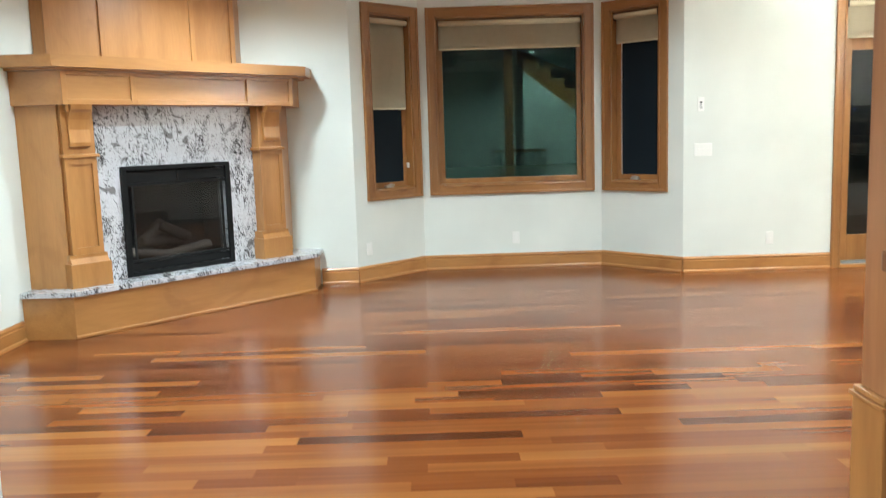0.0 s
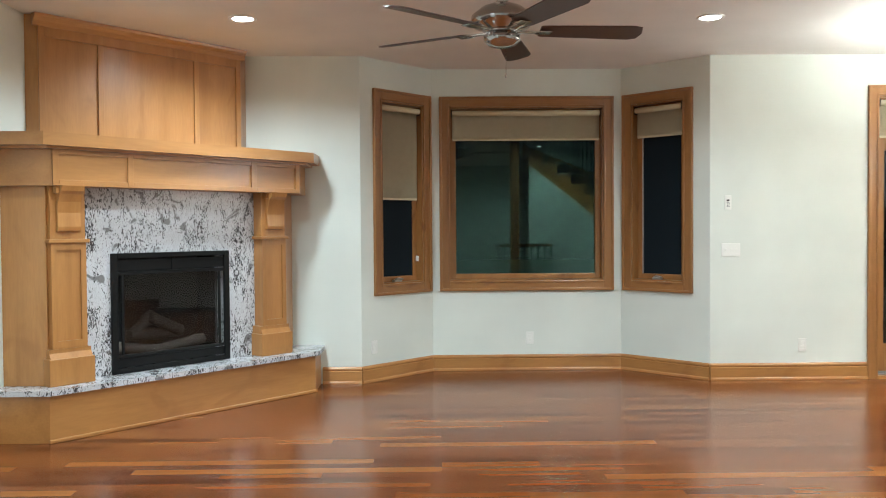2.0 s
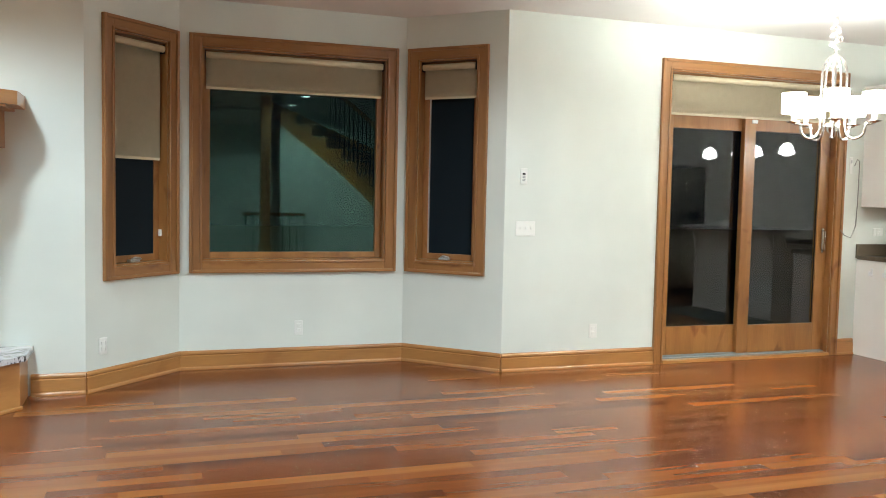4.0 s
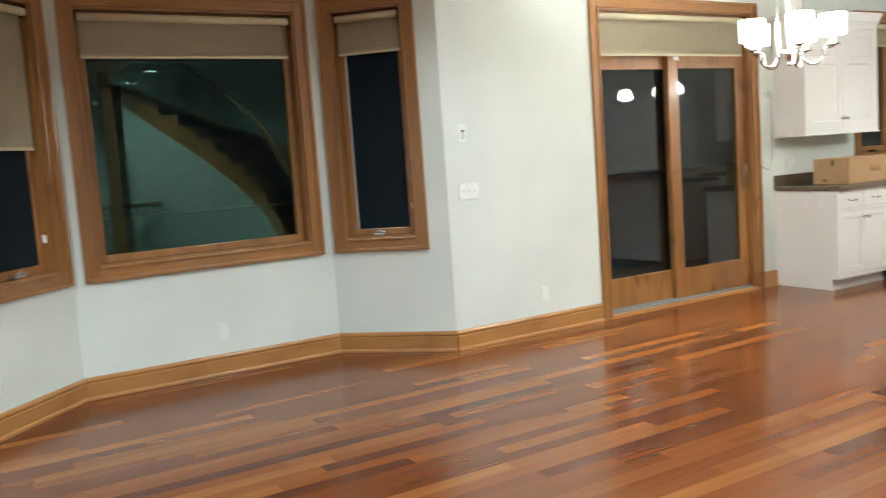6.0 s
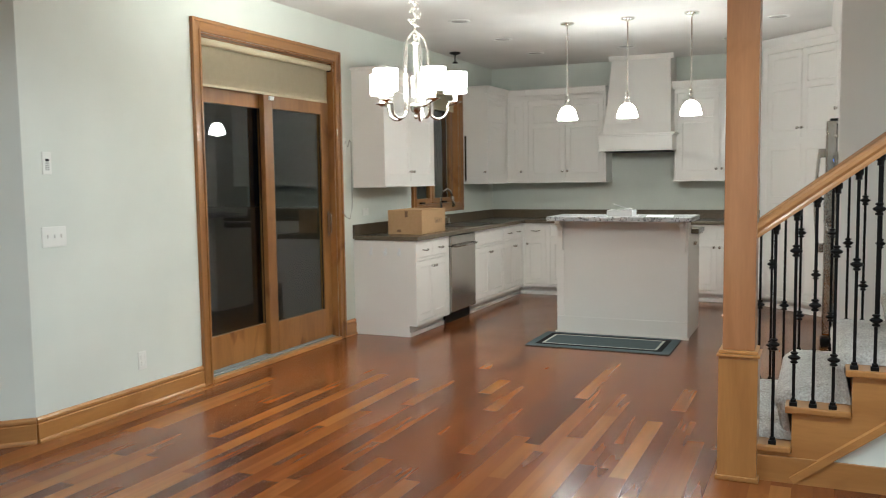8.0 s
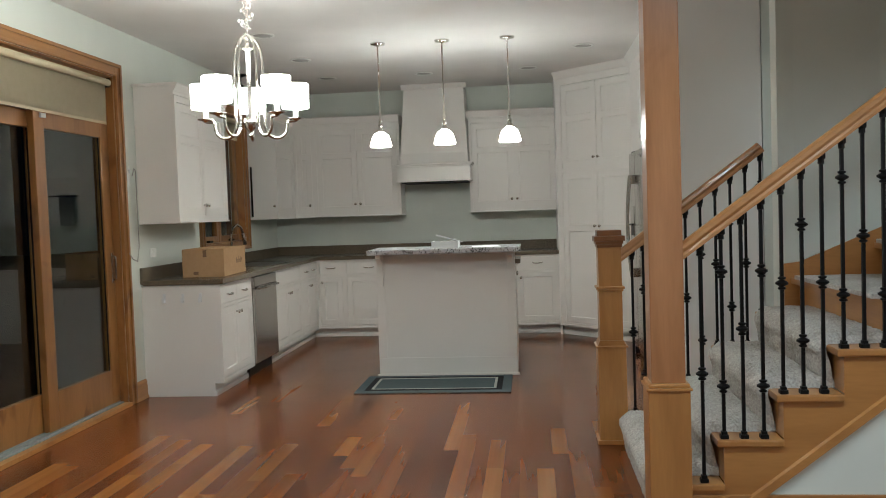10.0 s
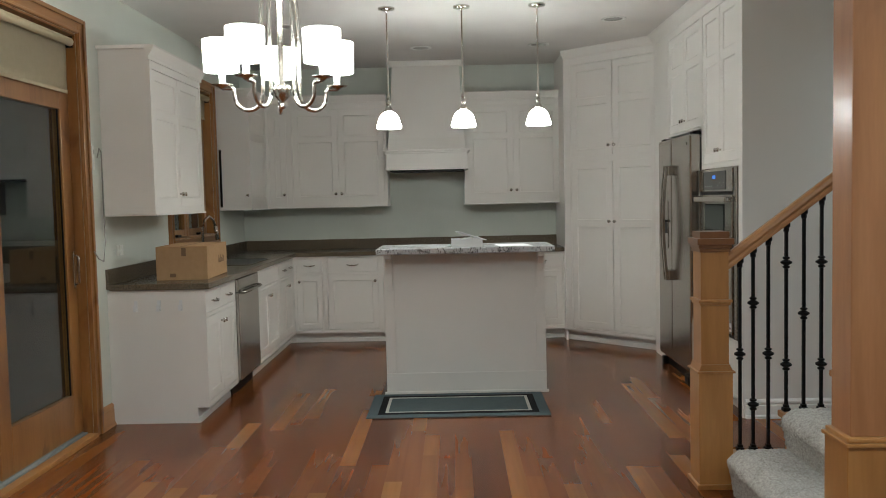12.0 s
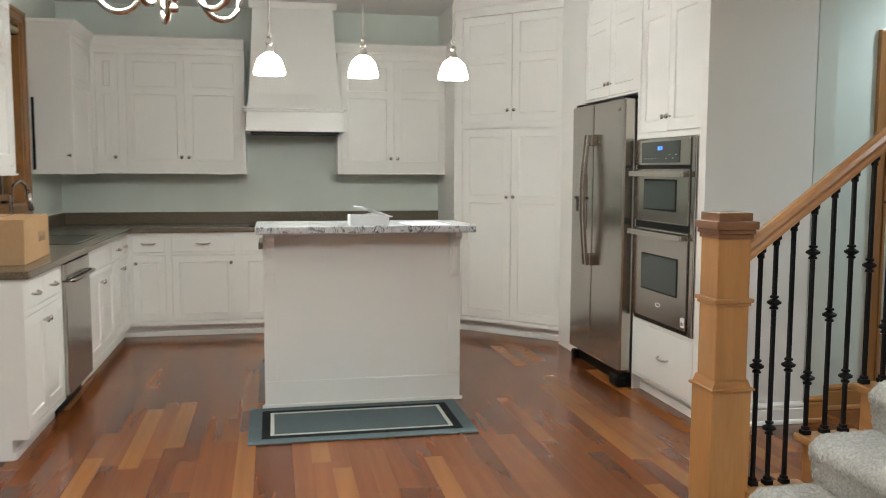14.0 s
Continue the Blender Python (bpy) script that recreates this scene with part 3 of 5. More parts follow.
bmesh.ops.remove_doubles(bm, verts=bm.verts, dist=1e-5)
part("surround", bm, GRANITE, fire, "grey speckled granite surround")
bm = B((0.52, 0.401, 0.336), (0.545, 0.66, 1.18))
box(bm, (1.46, 0.401, 0.336), (1.485, 0.66, 1.18))
box(bm, (0.545, 0.401, 1.156), (1.46, 0.66, 1.18))
box(bm, (0.545, 0.64, 0.336), (1.46, 0.66, 1.155))
box(bm, (0.545, 0.26, 0.336), (1.46, 0.64, 0.35))
part("firebox_lining", bm, LINING, fire, "dark firebox lining")
logs = random.Random(8)
for x, y, z, ln, tilt in ((0.80, 0.42, 0.47, 0.36, 8), (1.15, 0.40, 0.47, 0.38, -10), (0.98, 0.50, 0.56, 0.5, 4), (1.06, 0.45, 0.63, 0.3, 25), (0.88, 0.47, 0.64, 0.26, -32)):
    bm = bmesh.new()
    lathe(bm, [(0.0, -ln / 2), (0.03, -ln / 2)] + [(0.043 + logs.uniform(-0.006, 0.006), -ln / 2 + ln * k / 6) for k in range(7)] + [(0.03, ln / 2), (0.0, ln / 2)], 9)
    bm.transform(pose(x, y, z, 0, 90 + tilt, logs.uniform(-20, 20)))
    part("log", bm, LOG, fire, "pale ceramic log")
bm = bmesh.new()
for k in range(7):
    box(bm, (0.68 + k * 0.11, 0.33, 0.35), (0.69 + k * 0.11, 0.55, 0.425))
box(bm, (0.65, 0.34, 0.41), (1.38, 0.352, 0.424))
part("grate", bm, BLACK, fire)
part("mantel_shelf", corner_block(0.03, 0, 0, 1.872, 1.955, -0.01, FLEN + 0.005), OAK_X, fire)
part("shelf_moulding", corner_block(0.065, 0, 0, 1.855, 1.871, 0.03, FLEN - 0.05), OAK_X, fire)
bm = corner_block(0.10, 0, 0, 1.622, 1.854, 0.07, FLEN - 0.10)
part("frieze", bm, OAK_X, fire)
bm = bmesh.new()
u0, u1 = 0.07, FLEN - 0.10
for a, c in ((u0, u0 + 0.04), (u0 + 0.51, u0 + 0.55), (u1 - 0.47, u1 - 0.42), (u1 - 0.04, u1)):
    box(bm, (a, 0.084, 1.622), (c, 0.1, 1.854), 0.003)
for a, c in ((u0 + 0.04, u0 + 0.51), (u0 + 0.55, u1 - 0.47), (u1 - 0.42, u1 - 0.04)):
    box(bm, (a, 0.085, 1.622), (c, 0.1, 1.66), 0.003)
    box(bm, (a, 0.085, 1.825), (c, 0.1, 1.854), 0.003)
part("frieze_frame", bm, OAK_X, fire)
for u in (0.19, FLEN - 0.32):
    w = 0.115
    bm = B((u - 0.15, 0.11, 0.336), (u + 0.15, 0.249, 0.51), 0.004)
    prism(bm, [(0.118, 0.51), (0.14, 0.545), (0.14, 0.57), (0.249, 0.57), (0.249, 0.51)], u - 0.138, u + 0.138, "x")
    part("pilaster_foot", bm, OAK_Z, fire, "stepped oak pilaster foot")
    part("pilaster", B((u - w, 0.155, 0.571), (u + w, 0.249, 1.255)), OAK_Z, fire)
    bm = bmesh.new()
    for a, c, lo, hi in ((u - w, u - w + 0.035, 0.571, 1.254), (u + w - 0.035, u + w, 0.571, 1.254), (u - w + 0.035, u + w - 0.035, 0.571, 0.62), (u - w + 0.035, u + w - 0.035, 1.21, 1.254)):
        box(bm, (a, 0.14, lo), (c, 0.1545, hi))
    bmesh.ops.remove_doubles(bm, verts=bm.verts, dist=1e-5)
    part("pilaster_frame", bm, OAK_Z, fire)
    part("pilaster_band", B((u - w - 0.02, 0.125, 1.2555), (u + w + 0.02, 0.249, 1.28), 0.005), OAK_X, fire)
    part("pilaster_head", B((u - w, 0.1505, 1.2805), (u + w, 0.249, 1.621)), OAK_Z, fire)
    bm = bmesh.new()
    prism(bm, [(0.15, 1.33), (0.125, 1.335), (0.12, 1.36), (0.128, 1.45), (0.115, 1.52), (0.09, 1.57), (0.07, 1.59), (0.06, 1.621), (0.15, 1.621)], u - 0.075, u + 0.075, "x")
    box(bm, (u - 0.095, 0.102, 1.575), (u + 0.095, 0.149, 1.621), 0.003)
    part("corbel", bm, OAK_Z, fire)
def spot_of(u, v):
    c, s = math.cos(radians(FTURN)), math.sin(radians(FTURN))
    return (FA.x + c * u - s * v, FA.y + s * u + c * v)


WL, WR = spot_of(0.06, 0.18), spot_of(FLEN - 0.19, 0.18)
for pts in ([(X_LEFT + 0.001, WL[1]), WL, spot_of(0.16, 0.2495), spot_of(0.10, 0.33), (X_LEFT + 0.001, WL[1] + 0.03)], [WR, (WR[0], Y_MAIN - 0.001), (WR[0] - 0.03, Y_MAIN - 0.001), spot_of(FLEN - 0.25, 0.33), spot_of(FLEN - 0.29, 0.2495)]):
    bm = bmesh.new()
    prism(bm, [local(*p) for p in pts], 0.3355, 1.621)
    part("side_panel", bm, OAK_Z, fire)
# over-mantel
part("chimney_breast", corner_block(0.57, 0, 0, 1.956, CEIL - 0.002, 0.20, 1.84), OAK_Z, fire)
bm = bmesh.new()
for a, c, lo, hi in ((0.20, 0.245, 1.956, CEIL - 0.03), (0.62, 0.665, 1.98, 2.66), (1.405, 1.445, 1.98, 2.66), (1.795, 1.84, 1.956, CEIL - 0.03)):
    box(bm, (a, 0.555, lo), (c, 0.569, hi), 0.003)
box(bm, (0.245, 0.555, 2.66), (1.795, 0.569, CEIL - 0.03), 0.003)
for a, c in ((0.245, 0.62), (0.665, 1.405), (1.445, 1.795)):
    box(bm, (a, 0.557, 1.957), (c, 0.569, 1.985), 0.002)
part("breast_frame", bm, OAK_Z, fire)
bm = bmesh.new()
prism(bm, [(0.569, CEIL - 0.085), (0.55, CEIL - 0.08), (0.54, CEIL - 0.05), (0.515, CEIL - 0.025), (0.51, CEIL - 0.004), (0.569, CEIL - 0.004)], 0.16, 1.875, "x")
part("crown", bm, OAK_X, fire)
# firebox
f0, f1, fz0, fz1 = 0.525, 1.48, 0.338, 1.175
bm = bmesh.new()
for a, c, lo, hi in ((f0, f0 + 0.045, fz0, fz1), (f1 - 0.045, f1, fz0, fz1), (f0 + 0.045, f1 - 0.045, fz1 - 0.035, fz1), (f0 + 0.045, f1 - 0.045, fz0, fz0 + 0.035)):
    box(bm, (a, 0.228, lo), (c, 0.249, hi), 0.003)
part("firebox_frame", bm, BLACK, fire, "black metal firebox frame")
bm = bmesh.new()
for lo, hi in ((fz1 - 0.155, fz1 - 0.13), (fz0 + 0.105, fz0 + 0.128)):
    box(bm, (f0 + 0.045, 0.236, lo), (f1 - 0.045, 0.25, hi), 0.003)
for a in (f0 + 0.075, f1 - 0.095):
    box(bm, (a, 0.238, fz0 + 0.128), (a + 0.02, 0.25, fz1 - 0.155), 0.003)
part("glass_frame", bm, BLACK, fire)
part("louvre", B((f0 + 0.045, 0.245, fz1 - 0.125), (f1 - 0.045, 0.252, fz1 - 0.045)), BLACK, fire)
part("louvre", B((f0 + 0.045, 0.245, fz0 + 0.04), (f1 - 0.045, 0.252, fz0 + 0.1)), BLACK, fire)
part("fire_glass", B((f0 + 0.095, 0.252, fz0 + 0.128), (f1 - 0.095, 0.257, fz1 - 0.155)), FIRE_GLASS, fire, "dark reflective fire glass").visible_shadow = False
part("mullion", B(((f0 + f1) / 2 - 0.009, 0.236, fz1 - 0.13), ((f0 + f1) / 2 + 0.009, 0.244, fz1 - 0.035)), BLACK, fire)
for a in (f0 + 0.3, f1 - 0.38):
    part("vent_tab", B((a, 0.224, fz0 + 0.006), (a + 0.08, 0.2275, fz0 + 0.028), 0.002), BLACK, fire)

# ---- columns and stairs ----
def column(x, y, h, z, label):
    c = thing("column", label, "column", (x, y, 0), 0, "square oak columns")
    part("lower_shaft", B((-0.087, -0.087, 0), (0.087, 0.087, z), 0.004), OAK_Z, c)
    bm = B((-0.095, -0.095, z), (0.095, 0.095, z + 0.012), 0.003)
    box(bm, (-0.086, -0.086, z + 0.012), (0.086, 0.086, z + 0.03), 0.006)
    part("collar", bm, OAK_X, c)
    part("shaft", B((-0.071, -0.071, z + 0.03), (0.071, 0.071, h), 0.004), SHAFT_Z, c)
    part("plinth", B((-0.097, -0.097, 0), (0.097, 0.097, 0.022), 0.005), OAK_X, c)
    return c


column(1.80, 3.42, CEIL, 0.55, "tall square oak column with a collar")
column(3.69, 5.315, CEIL, 0.585, "tall square oak column at the foot of the stair rail")

newel = thing("newel_post", "square oak newel post with dark stepped cap", "newel post", (4.965, 5.43, 0))
part("lower_shaft", B((-0.08, -0.08, 0), (0.08, 0.08, 0.56), 0.004), OAK_Z, newel)
bm = B((-0.09, -0.09, 0.56), (0.09, 0.09, 0.57), 0.003)
prism(bm, [(-0.08, 0.57), (0.08, 0.57), (0.067, 0.6), (-0.067, 0.6)], -0.076, 0.076, "x")
part("collar", bm, OAK_X, newel)
part("shaft", B((-0.066, -0.066, 0.58), (0.066, 0.066, 1.165), 0.004), OAK_Z, newel)
bm = B((-0.08, -0.08, 0.895), (0.08, 0.08, 0.91), 0.004)
box(bm, (-0.073, -0.073, 0.882), (0.073, 0.073, 0.895), 0.004)
part("band", bm, OAK_X, newel)
bm = bmesh.new()
for s, lo, hi in ((0.072, 1.135, 1.153), (0.078, 1.153, 1.17), (0.086, 1.17, 1.2), (0.069, 1.2, 1.232)):
    box(bm, (-s, -s, lo), (s, s, hi), 0.003)
part("cap", bm, DARKWOOD, newel, "dark stepped cap")
part("plinth", B((-0.092, -0.092, 0), (0.092, 0.092, 0.025), 0.005), OAK_X, newel)

RISE, RUN, Y0, XN, XF, STRAIGHT, STEPS = 0.19, 0.2475, 5.36, 3.68, 4.93, 4, 14
RAD = 1.6
STAIR_SINK = -0.018
CX, CY = -RAD, -RUN * STRAIGHT
DA = RUN / RAD
SLOPE = RISE / RUN
stairs = thing("staircase", "oak staircase with a pale carpet runner, curving as it climbs", "staircase", (XN, Y0, STAIR_SINK))
w = XF - XN


def bend(r, k):
    """Local place at radius r at the front edge of step k of the curved part."""
    a = (k - STRAIGHT) * DA
    return (CX + r * math.cos(a), CY - r * math.sin(a))


def runner(bm, y, z, x0, x1, thick=0.046, fluff=random.Random(11)):
    """Deep-pile carpet lying on one tread, rolling over its nose and down the riser, its long edges rounded off."""
    bed = [(y - RUN - 0.03, z + 0.001), (y - 0.03, z + 0.001), (y - 0.006, z), (y + 0.003, z - 0.012), (y + 0.002, z - 0.034), (y - 0.012, z - 0.08), (y - 0.028, z - RISE + 0.012)]
    line = []
    for (ya, za), (yb, zb) in zip(bed, bed[1:]):
        m = max(1, round(math.hypot(yb - ya, zb - za) / 0.009))
        line += [(ya + (yb - ya) * i / m, za + (zb - za) * i / m) for i in range(m)]
    line.append(bed[-1])
    normals = []
    for i in range(len(line)):
        lo, hi = line[max(0, i - 3)], line[min(len(line) - 1, i + 3)]
        dy, dz = hi[0] - lo[0], hi[1] - lo[1]
        d = math.hypot(dy, dz)
        normals.append((-dz / d, dy / d))
    m = round((x1 - x0) / 0.009)
    rows = []
    for i in range(m + 1):
        x = x0 + (x1 - x0) * i / m
        e = min(1.0, min(x - x0, x1 - x) / 0.05)
        t = thick * math.sqrt(max(0.0, 1 - (1 - e) ** 2)) + 0.001
        row = []
        for (py, pz), (ny, nz) in zip(line, normals):
            h = t * (1 + fluff.uniform(-0.13, 0.10))
            if pz > z - 0.002:
                row.append(bm.verts.new((x + fluff.uniform(-0.002, 0.002), py, pz + h)))
            else:
                row.append(bm.verts.new((x + fluff.uniform(-0.002, 0.002), py + max(ny, 0.2) * h, pz + abs(nz) * h * 0.6)))
        rows.append(row)
    for a, c in zip(rows, rows[1:]):
        for i in range(len(a) - 1):
            bm.faces.new((a[i], a[i + 1], c[i + 1], c[i])).smooth = True
    bmesh.ops.recalc_face_normals(bm, faces=bm.faces)


for k in range(STRAIGHT):
    y, z = -RUN * k, RISE * (k + 1)
    far_y = y
    right = w + 0.035
    bm = bmesh.new()
    box(bm, (-0.03, y - RUN - 0.029, z - 0.032), (0.2, y, z), 0.008)
    box(bm, (w - 0.2, y - RUN - 0.029, z - 0.032), (right, far_y, z), 0.008)
    box(bm, (0.2, y - RUN - 0.029, z - 0.032), (w - 0.2, y - 0.01, z - 0.002))
    part("tread", bm, OAK_X, stairs)
    part("riser", B((-0.01, y - 0.045, z - RISE + 0.001), (right - 0.03, y - 0.03, z - 0.033)), OAK_X, stairs)
    bm = bmesh.new()
    runner(bm, y, z, 0.10 if k else 0.085, w - 0.10)
    part("carpet", bm, CARPET, stairs, "thick pale beige carpet")
for k in range(STRAIGHT, STEPS):
    z = RISE * (k + 1)
    r0, r1 = RAD - 0.03, RAD + w
    bm = bmesh.new()
    prism(bm, [bend(r0, k - 0.12), bend(r1, k - 0.12), bend(r1, k + 0.5), bend(r1, k + 1), bend(r0, k + 1)], z - 0.032, z)
    part("tread", bm, OAK_X, stairs)
    bm = bmesh.new()
    prism(bm, [bend(RAD, k), bend(r1, k), bend(r1, k + 0.06), bend(RAD, k + 0.06)], z - RISE + 0.001, z - 0.033)
    part("riser", bm, OAK_X, stairs)
    bm = bmesh.new()
    prism(bm, [bend(RAD + 0.13, k - 0.2), bend(r1 - 0.11, k - 0.16), bend(r1 - 0.11, k + 0.5), bend(r1 - 0.11, k + 0.99), bend(RAD + 0.13, k + 0.99)], z + 0.001, z + 0.022)
    part("carpet", bm, CARPET, stairs, "thick pale beige carpet")


def under(d):
    """Lower edge of the stringer at distance d along the room side."""
    return max(0.0, SLOPE * d - 0.2)


L4 = RUN * STRAIGHT
bm = bmesh.new()
prism(bm, [(0.0, 0.0), (-0.26, 0.0), (-L4, under(L4)), (-L4, RISE * STRAIGHT - 0.034), (-L4 + RUN - 0.031, RISE * STRAIGHT - 0.034)] + [p for k in range(STRAIGHT - 1, 0, -1) for p in ((-RUN * k - 0.031, RISE * k - 0.034), (-RUN * (k - 1) - 0.031, RISE * k - 0.034))], -0.012, 0.0, "x")
part("stringer", bm, OAK_Y, stairs, "oak stringer cut to the steps")
bm = bmesh.new()
for k in range(STRAIGHT, STEPS):
    top = RISE * (k + 1) - 0.033
    for h in (0, 0.5):
        a, c = k + h, k + h + 0.5
        p = [bend(RAD - 0.012, a), bend(RAD - 0.012, c), bend(RAD, c), bend(RAD, a)]
        za, zc = under(RUN * a), under(RUN * c)
        lo = [bm.verts.new((*q, zz)) for q, zz in zip(p, (za, zc, zc, za))]
        hi = [bm.verts.new((*q, top)) for q in p]
        bm.faces.new(lo[::-1]), bm.faces.new(hi)
        for i in range(4):
            bm.faces.new((lo[i], lo[(i + 1) % 4], hi[(i + 1) % 4], hi[i]))
bmesh.ops.remove_doubles(bm, verts=bm.verts, dist=1e-5)
bmesh.ops.recalc_face_normals(bm, faces=bm.faces)
part("stringer", bm, OAK_Y, stairs, "curved oak stringer")
sec = [(-0.008, -0.02), (0.012, -0.02), (0.012, 0.012), (-0.008, 0.02)]
bm = bmesh.new()
tube(bm, [(-0.016, -0.28, 0.035), (-0.016, -L4, under(L4) + 0.02)] + [(*bend(RAD - 0.016, k), under(RUN * k) + 0.02) for k in range(STRAIGHT + 1, STEPS + 1)], 0.012, 8, sec)
part("stringer_moulding", bm, OAK_Y, stairs)
bm = bmesh.new()
prism(bm, [(-0.28, 0.0), (-L4, under(L4) - 0.01), (-L4, 0.0)], -0.004, 0.02, "x")
for k in range(2 * STRAIGHT, 2 * STEPS):
    a, c = k / 2, k / 2 + 0.5
    q = [bend(RAD - 0.004, a), bend(RAD - 0.004, c)]
    v = [bm.verts.new((*q[0], 0)), bm.verts.new((*q[1], 0)), bm.verts.new((*q[1], under(RUN * c) - 0.01)), bm.verts.new((*q[0], under(RUN * a) - 0.01))]
    bm.faces.new(v)
bmesh.ops.remove_doubles(bm, verts=bm.verts, dist=1e-5)
bmesh.ops.recalc_face_normals(bm, faces=bm.faces)
part("wall_panel", bm, WALL, stairs, "pale painted wall under the stairs")
part("base_trim", B((-0.02, -L4, 0), (-0.0045, -0.11, 0.14), 0.004), OAK_Y, stairs)
bm = bmesh.new()
prism(bm, [(0.03, 0.0), (-RUN * 3.6, 0.0), (-RUN * 3.6, RISE * 3.8 - 0.034)] + [p for k in range(3, 0, -1) for p in ((-RUN * k - 0.031, RISE * k - 0.034), (-RUN * (k - 1) - 0.031, RISE * k - 0.034))], w, w + 0.012, "x")
part("stringer", bm, OAK_Y, stairs)
bm = bmesh.new()
prism(bm, [(-0.902, 0.762), (-0.902, 1.03), (-L4, 1.04), (-L4, 0.762)], w + 0.004, w + 0.02, "x")
part("skirt", bm, OAK_Y, stairs)
bm = bmesh.new()
for k in range(STRAIGHT, STEPS):
    p = [bend(RAD + w + 0.004, k), bend(RAD + w + 0.004, k + 1), bend(RAD + w + 0.02, k + 1), bend(RAD + w + 0.02, k)]
    za, zc = 0.28 + RISE * k, 0.28 + RISE * (k + 1)
    lo = [bm.verts.new((*q, zz - 0.26)) for q, zz in zip(p, (za, zc, zc, za))]
    hi = [bm.verts.new((*q, zz)) for q, zz in zip(p, (za, zc, zc, za))]
    bm.faces.new(lo[::-1]), bm.faces.new(hi)
    for i in range(4):
        bm.faces.new((lo[i], lo[(i + 1) % 4], hi[(i + 1) % 4], hi[i]))
bmesh.ops.remove_doubles(bm, verts=bm.verts, dist=1e-5)
bmesh.ops.recalc_face_normals(bm, faces=bm.faces)
part("skirt", bm, OAK_Y, stairs, "curved oak wall skirt")


def baluster_mesh(h, knuckles):
    bm = bmesh.new()
    box(bm, (-0.0068, -0.0068, 0), (0.0068, 0.0068, h))
    prof = [(0.0065, -0.029), (0.0165, -0.025), (0.0165, -0.019), (0.0095, -0.014), (0.0265, -0.0035), (0.0265, 0.0035), (0.0095, 0.014), (0.0165, 0.019), (0.0165, 0.025), (0.0065, 0.029)]
    for k in knuckles:
        lathe(bm, [(r, z + k) for r, z in prof], 12)
    box(bm, (-0.017, -0.017, 0.0), (0.017, 0.017, 0.018), 0.003)
    box(bm, (-0.012, -0.012, 0.018), (0.012, 0.012, 0.032), 0.003)
    prof = [(0.0, h - 0.05), (0.014, h - 0.048), (0.013, h - 0.03), (0.019, h - 0.025), (0.019, h)]
    lathe(bm, prof, 8)
    for f in bm.faces:
        f.smooth = False
    return mesh_of("baluster", bm, IRON)


BAL = {}


def rail_z(y, side):
    """Underside of the handrail at y."""
    return (1.133 if side == "near" else 1.055) + SLOPE * ((5.24 if side == "near" else 5.36) - y) * (0.955 if side == "near" else 0.97)


def rail_place(y, side):
    """Where the railing stands at the distance that y marks, seen from the railing's own base."""
    d = Y0 - RUN * STRAIGHT - y
    if side == "far" or d <= 0:
        return (0.0, y - 5.2)
    a = d / RAD
    return (-RAD + RAD * math.cos(a), Y0 - RUN * STRAIGHT - 5.2 - RAD * math.sin(a))


for side, x in (("near", XN), ("far", XF)):
    bal = thing("stair_railing", "oak handrail on black iron balusters with knuckles", "railing", (x, 5.2, 0), 0, "stair railings")
    if side == "near":
        ys = [(5.165, 1)] + [(5.078 - 0.0825 * i, 2 + i // 3) for i in range(30)]
    else:
        ys = [(5.303, 1), (5.240, 1), (5.168, 1)] + [(5.083 - 0.0832 * i, 2 + i // 3) for i in range(7)]
    for i, (y, step) in enumerate(ys):
        z = RISE * step + STAIR_SINK
        h = round(rail_z(y, side) - z + 0.01, 3)
        one = i % 2 == 0
        low = [0.47] if one else [0.225, 0.715]
        key = (h, tuple(low))
        if key not in BAL:
            BAL[key] = baluster_mesh(h, low)
        o = new("baluster", BAL[key])
        o.parent = bal
        o.location = (*rail_place(y, side), z)
    y_end = ys[-1][0] - (0.05 if side == "near" else 0.02)
    ys_start = 5.272 if side == "near" else 5.43
    sec = [(-0.03, 0.0), (-0.03, 0.012), (-0.024, 0.022), (-0.03, 0.034), (-0.026, 0.05), (-0.012, 0.06), (0.012, 0.06), (0.026, 0.05), (0.03, 0.034), (0.024, 0.022), (0.03, 0.012), (0.03, 0.0)]
    bm = bmesh.new()
    n = 24 if side == "near" else 2
    pts = [(*rail_place(yy, side), rail_z(yy, side)) for yy in [ys_start + (y_end - ys_start) * i / n for i in range(n + 1)]]
    tube(bm, pts, 0.03, 8, sec)
    part("handrail", bm, RAIL_Y, bal, "moulded oak handrail")

# guard rail at the back of the house, seen only as a reflection
guard = thing("guard_rail", "dark guard rail with black iron balusters by the rear stairs", "railing", (1.5, 2.95, 0))
part("handrail", B((0, -0.03, 1.0), (1.0, 0.03, 1.05), 0.01), DARKWOOD, guard)
gm = baluster_mesh(1.0, [0.45])
for i in range(9):
    o = new("baluster", gm)
    o.parent = guard
    o.location = (0.06 + i * 0.115, 0, 0)


